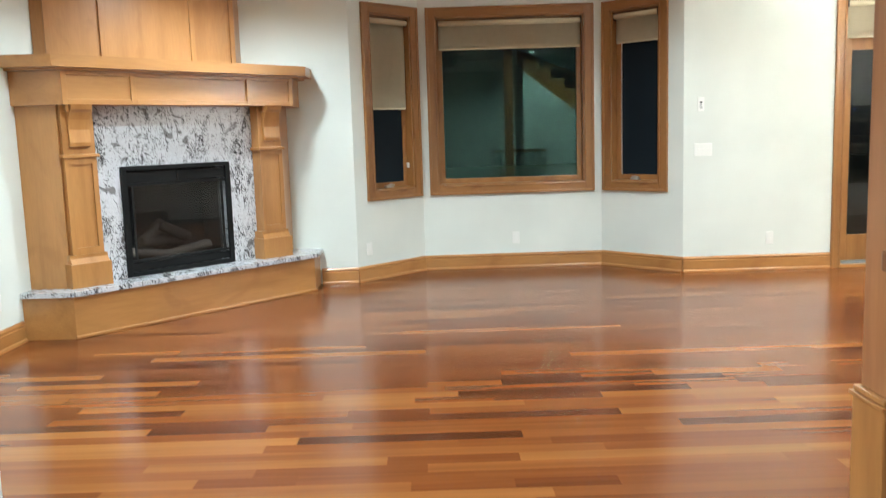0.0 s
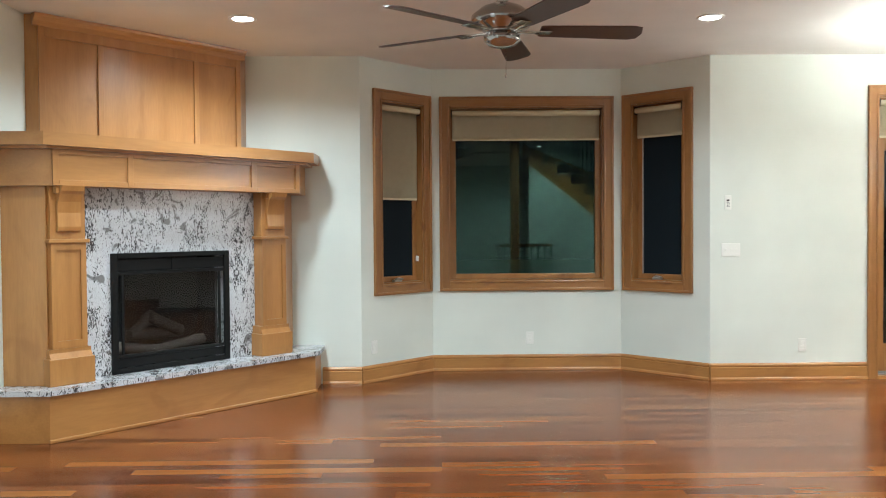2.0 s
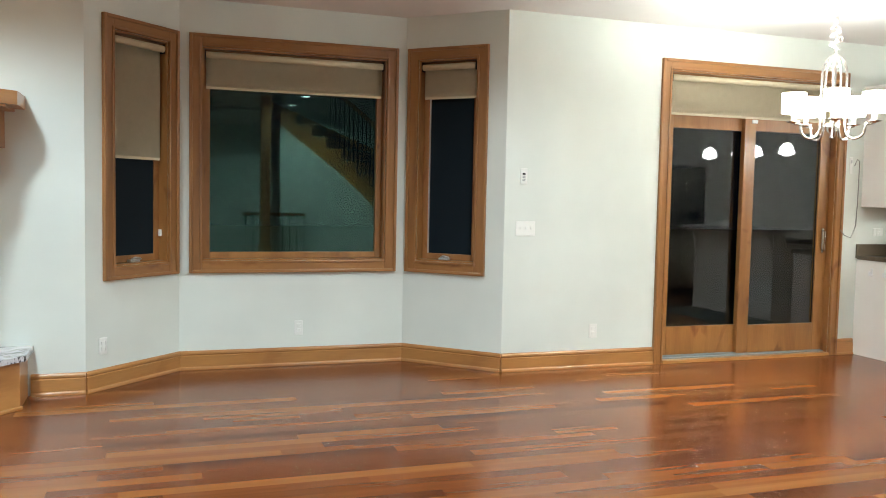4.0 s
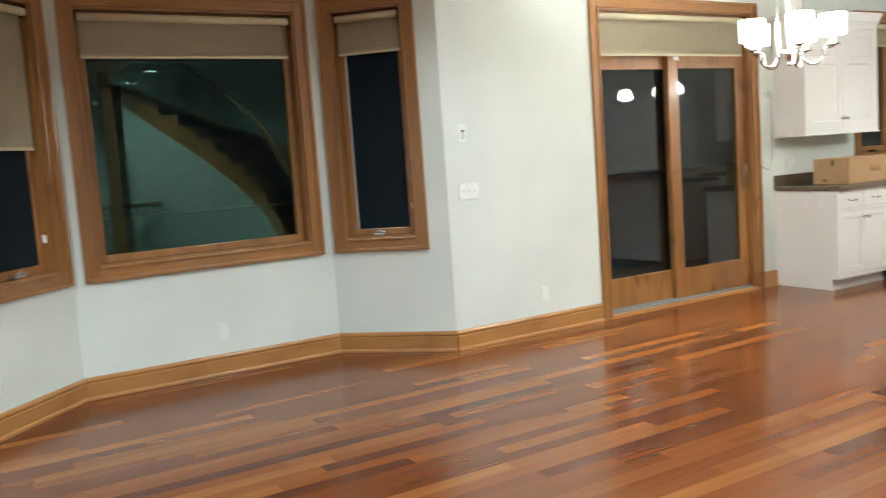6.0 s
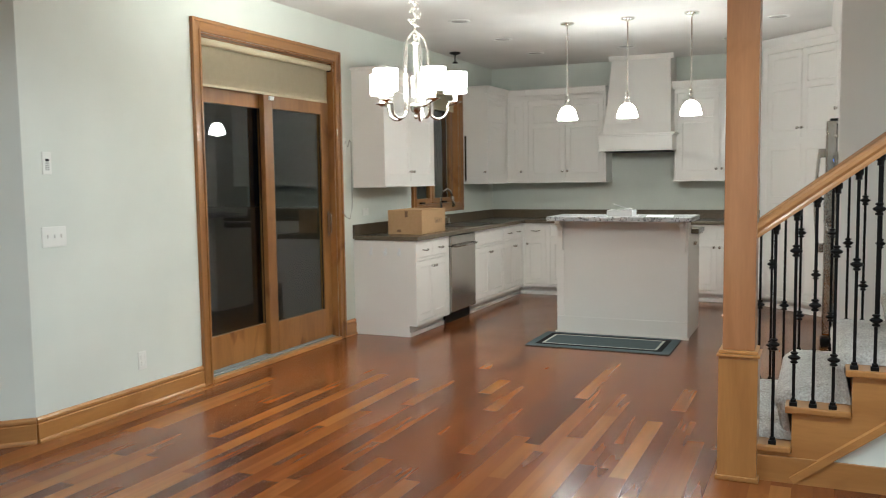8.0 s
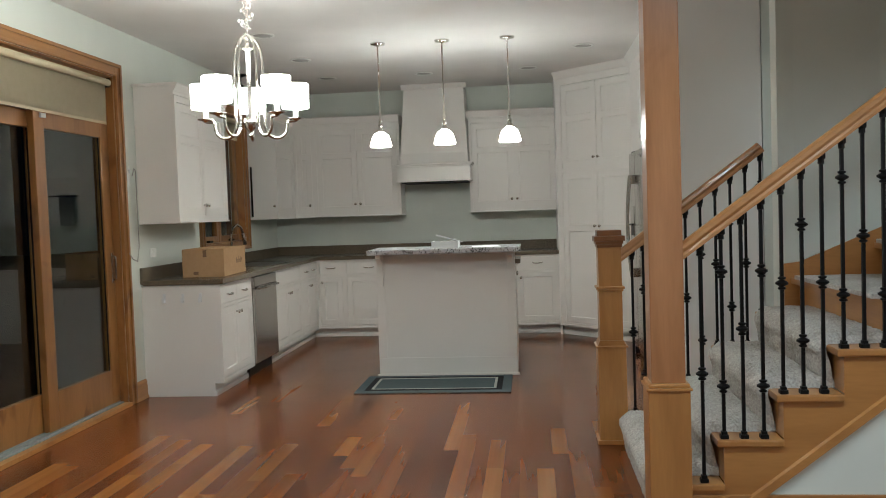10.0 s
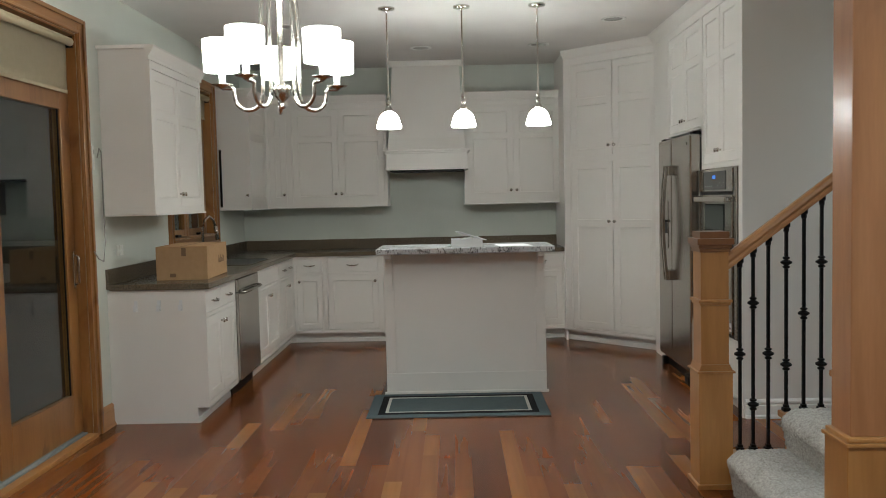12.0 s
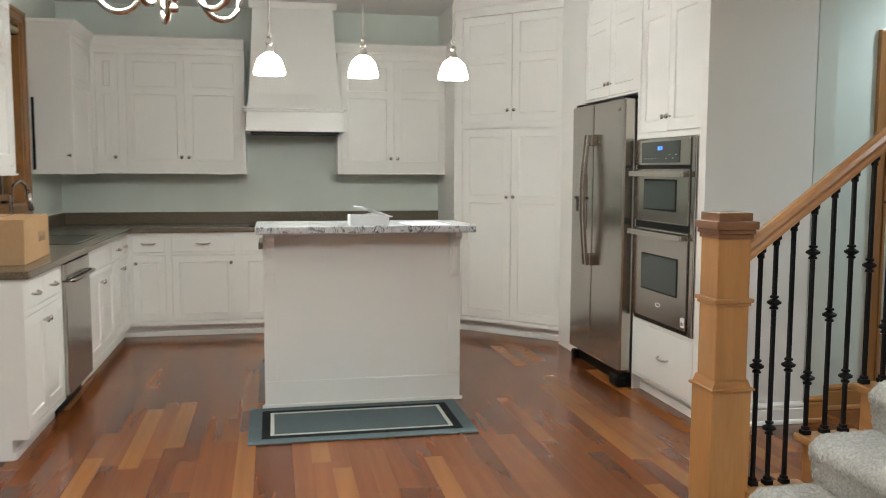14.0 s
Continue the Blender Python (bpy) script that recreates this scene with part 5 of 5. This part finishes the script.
prism(bm, [(-0.37, CEIL - 0.06), (-0.385, CEIL - 0.05), (-0.41, CEIL - 0.01), (-0.41, CEIL - 0.002), (-0.37, CEIL - 0.002)], -0.37, 0.37, "y")
part("crown", bm, CABINET, hood)


def tall_doors(cab, xs, z0, z1, mid, knob_z):
    for i, (a, c2) in enumerate(zip(xs, xs[1:])):
        d = panel_door(cab, "door", a, c2, z0, z1, 0.021, mid=mid, t=0.019, rail=0.065)
        knob(d, c2 - 0.03 if i % 2 == 0 else a + 0.03, 0.0, knob_z)


# pantry, set across the corner
PW = math.hypot(0.75, 0.75)
pan = thing("pantry_cabinet", "tall white corner pantry with four panelled doors", "cabinet", (9.17, 5.56, 0), -135)
bm = bmesh.new()
prism(bm, [(0.0, 0.022), (PW, 0.022), (PW - 0.45, 0.47), (0.45, 0.47)], 0.1, CEIL - 0.004)
prism(bm, [(-0.05, 0.075), (PW + 0.02, 0.075), (PW - 0.45, 0.46), (0.45, 0.46)], 0.0, 0.1)
part("body", bm, CABINET, pan)
part("side_panel", B((-0.012, 0.0, 0.1), (0.03, 0.03, CEIL - 0.004)), CABINET, pan)
bm = bmesh.new()
for a, c2, lo2, hi2 in ((0.03, 0.06, 0.1, CEIL - 0.004), (PW - 0.05, PW, 0.1, CEIL - 0.004), (0.06, PW - 0.05, 0.1, 0.135), (0.06, PW - 0.05, 1.735, 1.785), (0.06, PW - 0.05, 2.66, CEIL - 0.004)):
    box(bm, (a, 0.0, lo2), (c2, 0.022, hi2))
part("face_frame", bm, CABINET, pan)
xs = [0.06, (0.06 + PW - 0.05) / 2, PW - 0.05]
tall_doors(pan, xs, 0.137, 1.733, 1.15, 1.17)
tall_doors(pan, xs, 1.787, 2.658, 2.30, 1.88)
part("toe_shoe", B((-0.05, 0.055, 0.0), (PW + 0.01, 0.0745, 0.05), 0.004), WHITE, pan)
bm = bmesh.new()
prism(bm, [(0.0, CEIL - 0.08), (-0.01, CEIL - 0.07), (-0.04, CEIL - 0.02), (-0.045, CEIL - 0.003), (0.0, CEIL - 0.003)], -0.02, PW + 0.02, "x")
part("crown", bm, CABINET, pan)
bm = B((9.18, 5.555, 0.0), (9.909, 5.575, CEIL - 0.004))
bm.transform(pose(9.17, 5.56, 0, 0, 0, -135).inverted())
part("end_panel", bm, CABINET, pan)

# refrigerator wall: local x runs from the pantry towards the stairs
YR = 4.87
frm = thing("refrigerator_surround", "white cabinetry over and beside the refrigerator", "cabinet", (8.44, YR, 0), 180)
part("filler", B((0.0, 0.0, 0.0), (0.472, 0.025, CEIL - 0.004)), CABINET, frm)
part("upper_body", B((0.472, 0.022, 1.875), (1.41, 0.6, CEIL - 0.004)), CABINET, frm)
bm = bmesh.new()
for a, c2, lo2, hi2 in ((0.472, 0.495, 1.875, CEIL - 0.004), (1.39, 1.41, 1.875, CEIL - 0.004), (0.495, 1.39, 1.875, 1.89), (0.495, 1.39, 2.66, CEIL - 0.004)):
    box(bm, (a, 0.0, lo2), (c2, 0.022, hi2))
part("face_frame", bm, CABINET, frm)
tall_doors(frm, [0.495, 0.9425, 1.39], 1.892, 2.658, 2.38, 1.97)
part("side_panel", B((1.41, 0.0, 0.0), (1.43, 0.6, CEIL - 0.004)), CABINET, frm)

fr = thing("refrigerator", "stainless steel side-by-side refrigerator with long bar handles", "refrigerator", (7.963, YR, 0), 180)
part("body", B((0.0, 0.0, 0.06), (0.928, 0.6, 1.82)), paint("fridge_side", (0.035, 0.035, 0.036), 0.5), fr)
for x0, x1 in ((0.004, 0.408), (0.414, 0.926)):
    part("door", B((x0, -0.085, 0.1), (x1, -0.006, 1.84), 0.014), STEEL, fr, "brushed stainless door")
    part("hinge_cap", B(((x0 if x0 < 0.1 else x1 - 0.09), -0.06, 1.841), ((x0 + 0.09 if x0 < 0.1 else x1), 0.03, 1.858), 0.006), BLACK, fr)
for x, s in ((0.382, -1), (0.440, 1)):
    bm = bmesh.new()
    bar = [(-0.012, -0.007), (0.012, -0.007), (0.013, 0.0), (0.009, 0.007), (-0.009, 0.007), (-0.013, 0.0)]
    tube(bm, [(x, -0.128 - 0.028 * math.sin(math.pi * k / 12), 0.74 + 0.89 * k / 12) for k in range(13)], 0.012, 8, bar)
    handle = part("handle", bm, NICKEL, fr, "long bowed metal bar handle")
    for z in (0.742, 1.556):
        part("handle_mount", B((x - 0.013, -0.124, z), (x + 0.03 * (s > 0) + 0.013, -0.0855, z + 0.075), 0.005), STEEL, handle)
dispenser = part("ice_dispenser", B((0.10, -0.0885, 0.98), (0.31, -0.0855, 1.36), 0.003), STEEL, fr, "steel ice dispenser panel")
part("chute", B((0.115, -0.0905, 1.10), (0.295, -0.089, 1.185), 0.001), BLACK, dispenser)
part("ledge", B((0.115, -0.105, 1.187), (0.295, -0.089, 1.205), 0.004), BLACK, dispenser)
part("foot", B((0.79, -0.098, 0.0), (0.93, -0.024, 0.082), 0.024), BLACK, fr, "black plastic caster cover")
part("foot", B((0.0, -0.07, 0.0), (0.07, -0.024, 0.07), 0.016), BLACK, fr)
part("foot_grille", B((0.01, -0.023, 0.0), (0.92, 0.3, 0.095), 0.005), BLACK, fr)
bm = bmesh.new()
lathe(bm, [(0.0, 0.0), (0.012, 0.0), (0.011, 0.003), (0.0, 0.004)], 14)
bm.transform(pose(0.845, -0.0852, 1.775, 90))
part("emblem", bm, NICKEL, fr)

ov = thing("oven_cabinet", "tall white oven cabinet with drawer below and doors above", "cabinet", (7.01, YR, 0), 180)
OW = 0.785
bm = B((0.0, 0.022, 0.1), (OW, 0.6, 0.465))
box(bm, (0.0, 0.022, 1.585), (OW, 0.6, CEIL - 0.004))
box(bm, (0.0, 0.45, 0.465), (OW, 0.6, 1.585))
box(bm, (0.0, 0.07, 0.0), (OW, 0.6, 0.1))
part("body", bm, CABINET, ov)
bm = bmesh.new()
for a, c2, lo2, hi2 in ((0.0, 0.015, 0.1, CEIL - 0.004), (OW - 0.012, OW, 0.1, CEIL - 0.004), (0.015, OW - 0.012, 0.1, 0.115), (0.015, OW - 0.012, 0.45, 0.47), (0.015, OW - 0.012, 1.583, 1.614), (0.015, OW - 0.012, 2.66, CEIL - 0.004)):
    box(bm, (a, 0.0, lo2), (c2, 0.022, hi2))
part("face_frame", bm, CABINET, ov)
dr = part("drawer_front", B((0.018, -0.001, 0.118), (OW - 0.016, 0.021, 0.447), 0.003), CABINET, ov)
pull(dr, OW / 2 + 0.03, 0.0, 0.282, 0.13)
tall_doors(ov, [0.016, OW / 2, OW - 0.014], 1.616, 2.658, 2.32, 1.70)
part("toe_shoe", B((0.0, 0.05, 0.0), (OW, 0.0695, 0.05), 0.004), WHITE, ov)
oven = thing("wall_oven", "stainless steel microwave and oven stacked in the wall", "oven", (7.0, YR, 0.472), 180)
w = 0.765
part("chassis", B((0.012, 0.002, 0.012), (w - 0.012, 0.44, 1.09)), BLACK, oven)
bm = B((0.0, -0.008, 0.0), (w, 0.0015, 1.108), 0.003)
part("frame", bm, STEEL, oven)
part("side_trim", B((w - 0.045, -0.02, 0.004), (w - 0.002, -0.0085, 1.104), 0.004), STEEL, oven)
part("vent", B((0.004, -0.0125, 0.575), (w - 0.05, -0.0085, 0.612)), BLACK, oven, "dark vent slot between the ovens")
part("vent", B((0.004, -0.0125, 0.928), (w - 0.05, -0.0085, 0.948)), BLACK, oven)
part("vent", B((0.004, -0.0125, 0.006), (w - 0.05, -0.0085, 0.026)), BLACK, oven)
cp = part("control_panel", B((0.004, -0.028, 0.949), (w - 0.05, -0.0126, 1.10), 0.004), STEEL, oven)
part("display", B((0.11, -0.0305, 0.962), (0.60, -0.0285, 1.085)), OVEN_GLASS, cp)
for k, (cx, cw2) in enumerate(((0.33, 0.016), (0.352, 0.012), (0.372, 0.016))):
    part("clock_digit", B((cx, -0.032, 1.035), (cx + cw2, -0.0309, 1.058)), CLOCK, cp, "small blue lit clock digit")
bm = bmesh.new()
for k in range(4):
    box(bm, (0.16 + k * 0.045, -0.0312, 0.985), (0.178 + k * 0.045, -0.0309, 0.99))
    box(bm, (0.43 + k * 0.04, -0.0312, 0.985 + 0.02 * (k % 2)), (0.448 + k * 0.04, -0.0309, 0.99 + 0.02 * (k % 2)))
part("key_marks", bm, CAN_OFF, cp)
for z0, z1, wz0, wz1, wx0, wx1 in ((0.614, 0.926, 0.693, 0.858, 0.165, 0.565), (0.028, 0.573, 0.212, 0.415, 0.155, 0.605)):
    d = part("oven_door", B((0.004, -0.03, z0), (w - 0.05, -0.013, z1), 0.006), STEEL, oven)
    part("window_rim", B((wx0 - 0.008, -0.0325, wz0 - 0.008), (wx1 + 0.008, -0.0302, wz1 + 0.008), 0.002), BLACK, d)
    part("window", B((wx0, -0.0345, wz0), (wx1, -0.0326, wz1), 0.001), OVEN_GLASS, d)
    bm = bmesh.new()
    box(bm, (0.012, -0.072, z1 - 0.045), (w - 0.058, -0.058, z1 - 0.012), 0.005)
    for xe in (0.03, w - 0.10):
        box(bm, (xe, -0.0585, z1 - 0.042), (xe + 0.025, -0.0305, z1 - 0.016), 0.003)
    part("handle", bm, NICKEL, d, "broad flat metal bar handle")
bm = bmesh.new()
tube(bm, [(0.38 + 0.03 * math.cos(k * math.pi / 5), -0.0312, 0.13 + 0.011 * math.sin(k * math.pi / 5)) for k in range(11)], 0.003, 6)
part("emblem", bm, WHITE, oven)
sticker = part("sticker", B((0.665, -0.0318, 0.05), (0.71, -0.0302, 0.105)), PAPER, oven)
for k in range(3):
    part("print", B((0.672 + k * 0.011, -0.0324, 0.062), (0.679 + k * 0.011, -0.0319, 0.078 + 0.008 * (k == 1))), CARD_INK, sticker)
part("end_panel", B((OW + 0.002, -0.005, 0.0), (OW + 0.07, 0.625, CEIL - 0.004)), CABINET, ov)
bm = bmesh.new()
prism(bm, [(4.87, CEIL - 0.09), (4.88, CEIL - 0.08), (4.92, CEIL - 0.02), (4.925, CEIL - 0.003), (4.87, CEIL - 0.003)], 6.16, 8.44, "x")
single("crown_moulding", bm, CABINET, "white crown moulding above the tall cabinets", "moulding")

# island
isl = thing("kitchen_island", "white panelled island with a granite bar top", "island", (6.99, 6.59, 0))
part("body", B((0.0, -0.58, 0.0), (0.70, 0.58, 0.90)), CABINET, isl)
part("bar_wall", B((0.001, -0.578, 0.9), (0.16, 0.578, 1.03)), CABINET, isl)
bm = bmesh.new()
for a, c2, lo2, hi2 in ((-0.58, -0.51, 0.16, 1.028), (0.51, 0.58, 0.16, 1.028), (-0.58, 0.58, 0.0, 0.155)):
    box(bm, (-0.008, a, lo2), (-0.0005, c2, hi2), 0.002)
part("front_frame", bm, CABINET, isl)
part("shoe", B((-0.022, -0.595, 0.0), (-0.0085, 0.595, 0.022), 0.005), CABINET, isl)
for y in (-0.54, 0.54):
    bm = bmesh.new()
    prism(bm, [(-0.0085, 0.76), (-0.03, 0.76), (-0.036, 0.80), (-0.038, 0.88), (-0.055, 0.94), (-0.1, 0.985), (-0.15, 1.0), (-0.15, 1.029), (-0.0085, 1.029)], y - 0.02, y + 0.02, "y")
    part("corbel", bm, CABINET, isl, "small curved white bracket")
part("bar_top", B((-0.205, -0.63, 1.03), (0.34, 0.62, 1.072), 0.008), GRANITE, isl, "speckled granite bar top")
part("lower_top", B((0.342, -0.62, 0.9), (0.74, 0.61, 0.94), 0.006), STONE, isl)
part("end_hook", B((0.30, -0.60, 0.80), (0.42, -0.5805, 0.83), 0.005), NICKEL, isl)

tray = thing("paper_tray", "open white box holding papers on the bar top", "box", (6.93, 6.57, 1.0725))
bm = B((-0.09, -0.11, 0.0), (0.09, 0.11, 0.006))
for a, c2 in (((-0.09, -0.11, 0.006), (-0.084, 0.11, 0.055)), ((0.084, -0.11, 0.006), (0.09, 0.11, 0.055)), ((-0.084, -0.11, 0.006), (0.084, -0.104, 0.055)), ((-0.084, 0.104, 0.006), (0.084, 0.11, 0.055))):
    box(bm, a, c2)
part("tray", bm, PAPER, tray)
bm = B((-0.06, -0.1, -0.003), (0.06, 0.1, 0.003))
bm.transform(pose(0, -0.03, 0.075, 18, 0, 20))
part("booklet", bm, PAPER, tray)
bm = B((-0.05, -0.06, -0.002), (0.05, 0.06, 0.002))
bm.transform(pose(0.01, -0.02, 0.062, -8, 5, -10))
part("card", bm, WALL, tray)
single("paper_sheet", B((-0.14, -0.11, 0.0), (0.14, 0.11, 0.003)), PAPER, "flat white papers on the bar top", "paper", (6.93, 6.24, 1.0725), 8)

# mat
mat = thing("floor_mat", "blue-grey mat with black and cream border stripes", "mat", (6.625, 6.655, 0.0015))
hx, hy = 0.325, 0.60
part("base", B((-hx, -hy, 0.0), (hx, hy, 0.008), 0.003), TEAL, mat)
for nm, i0, i1, m, z in (("black_band", 0.07, 0.115, MAT_BLACK, 0.0095), ("cream_band", 0.115, 0.135, MAT_CREAM, 0.01)):
    bm = bmesh.new()
    for a, c2 in (((-hx + i0, -hy + i0), (hx - i0, -hy + i1)), ((-hx + i0, hy - i1), (hx - i0, hy - i0)), ((-hx + i0, -hy + i1), (-hx + i1, hy - i1)), ((hx - i1, -hy + i1), (hx - i0, hy - i1))):
        box(bm, (*a, 0.0081), (*c2, z))
    part(nm, bm, m, mat)

# carton
carton = thing("cardboard_box", "closed brown cardboard box on the worktop", "box", (6.82, 8.50, 0.911), 3)
part("carton", B((-0.3, -0.17, 0.0), (0.3, 0.17, 0.225), 0.003), CARD, carton)
part("flap_seam", B((-0.301, -0.004, 0.2251), (0.301, 0.004, 0.2262)), CARD_INK, carton)
bm = bmesh.new()
for i, (w2, h2) in enumerate(((0.022, 0.05), (0.03, 0.03), (0.012, 0.055), (0.03, 0.03), (0.012, 0.05), (0.02, 0.04))):
    box(bm, (0.03 + i * 0.03, -0.1712, 0.09), (0.03 + i * 0.03 + w2 * 0.8, -0.1703, 0.09 + h2))
part("print", bm, CARD_INK, carton)
part("print", B((-0.3012, -0.03, 0.16), (-0.3003, 0.0, 0.215)), CARD_INK, carton)
part("print", B((-0.3012, 0.04, 0.02), (-0.3003, 0.08, 0.045)), CARD_INK, carton)


# ---- floor boards ----
rng = random.Random(4)
BOARD, GAP = 0.089, 0.0
verts, faces = [], []
shared = {}
y, row = Y_BACK, 0
pieces = 0
while y < 9.54:
    x = X_LEFT + rng.uniform(-0.9, 0.0)
    while x < X_END:
        L = rng.choice((0.4, 0.55, 0.7, 0.85, 1.0, 1.2, 1.45, 1.7))
        x0, x1, y0, y1 = x + GAP, x + L - GAP, y + GAP, y + BOARD - GAP
        top = rng.uniform(-0.0001, 0.0)
        if 1.6 < x0 and x1 < 5.6 and 5.55 < y0 and y1 < 7.75 and pieces < 300:
            if L not in shared:
                bm = bmesh.new()
                e = 0.00001
                lo = [bm.verts.new(p) for p in ((0, 0, -0.012), (L - 2 * GAP, 0, -0.012), (L - 2 * GAP, BOARD - 2 * GAP, -0.012), (0, BOARD - 2 * GAP, -0.012))]
                mi = [bm.verts.new((v.co.x, v.co.y, -e)) for v in lo]
                hi = [bm.verts.new((v.co.x + (e if v.co.x == 0 else -e), v.co.y + (e if v.co.y == 0 else -e), 0)) for v in lo]
                bm.faces.new(hi)
                for i in range(4):
                    j = (i + 1) % 4
                    bm.faces.new((lo[i], lo[j], mi[j], mi[i])), bm.faces.new((mi[i], mi[j], hi[j], hi[i]))
                shared[L] = mesh_of("board", bm, PLANK_ONE)
            o = new("board", shared[L])
            o.parent = floor
            o.location = (x0, y0, top)
            pieces += 1
        else:
            k = len(verts)
            e = 0.00001
            verts += [(x0, y0, -0.012), (x1, y0, -0.012), (x1, y1, -0.012), (x0, y1, -0.012), (x0, y0, top - e), (x1, y0, top - e), (x1, y1, top - e), (x0, y1, top - e), (x0 + e, y0 + e, top), (x1 - e, y0 + e, top), (x1 - e, y1 - e, top), (x0 + e, y1 - e, top)]
            faces.append((k + 8, k + 9, k + 10, k + 11))
            for i in range(4):
                j = (i + 1) % 4
                faces += [(k + i, k + j, k + 4 + j, k + 4 + i), (k + 4 + i, k + 4 + j, k + 8 + j, k + 8 + i)]
        x += L
    y += BOARD
me = bpy.data.meshes.new("boards")
me.from_pydata(verts, [], faces)
me.materials.append(PLANK_MANY)
boards = new("boards", me)
boards.parent = floor
tagged(boards, kind="stuff")
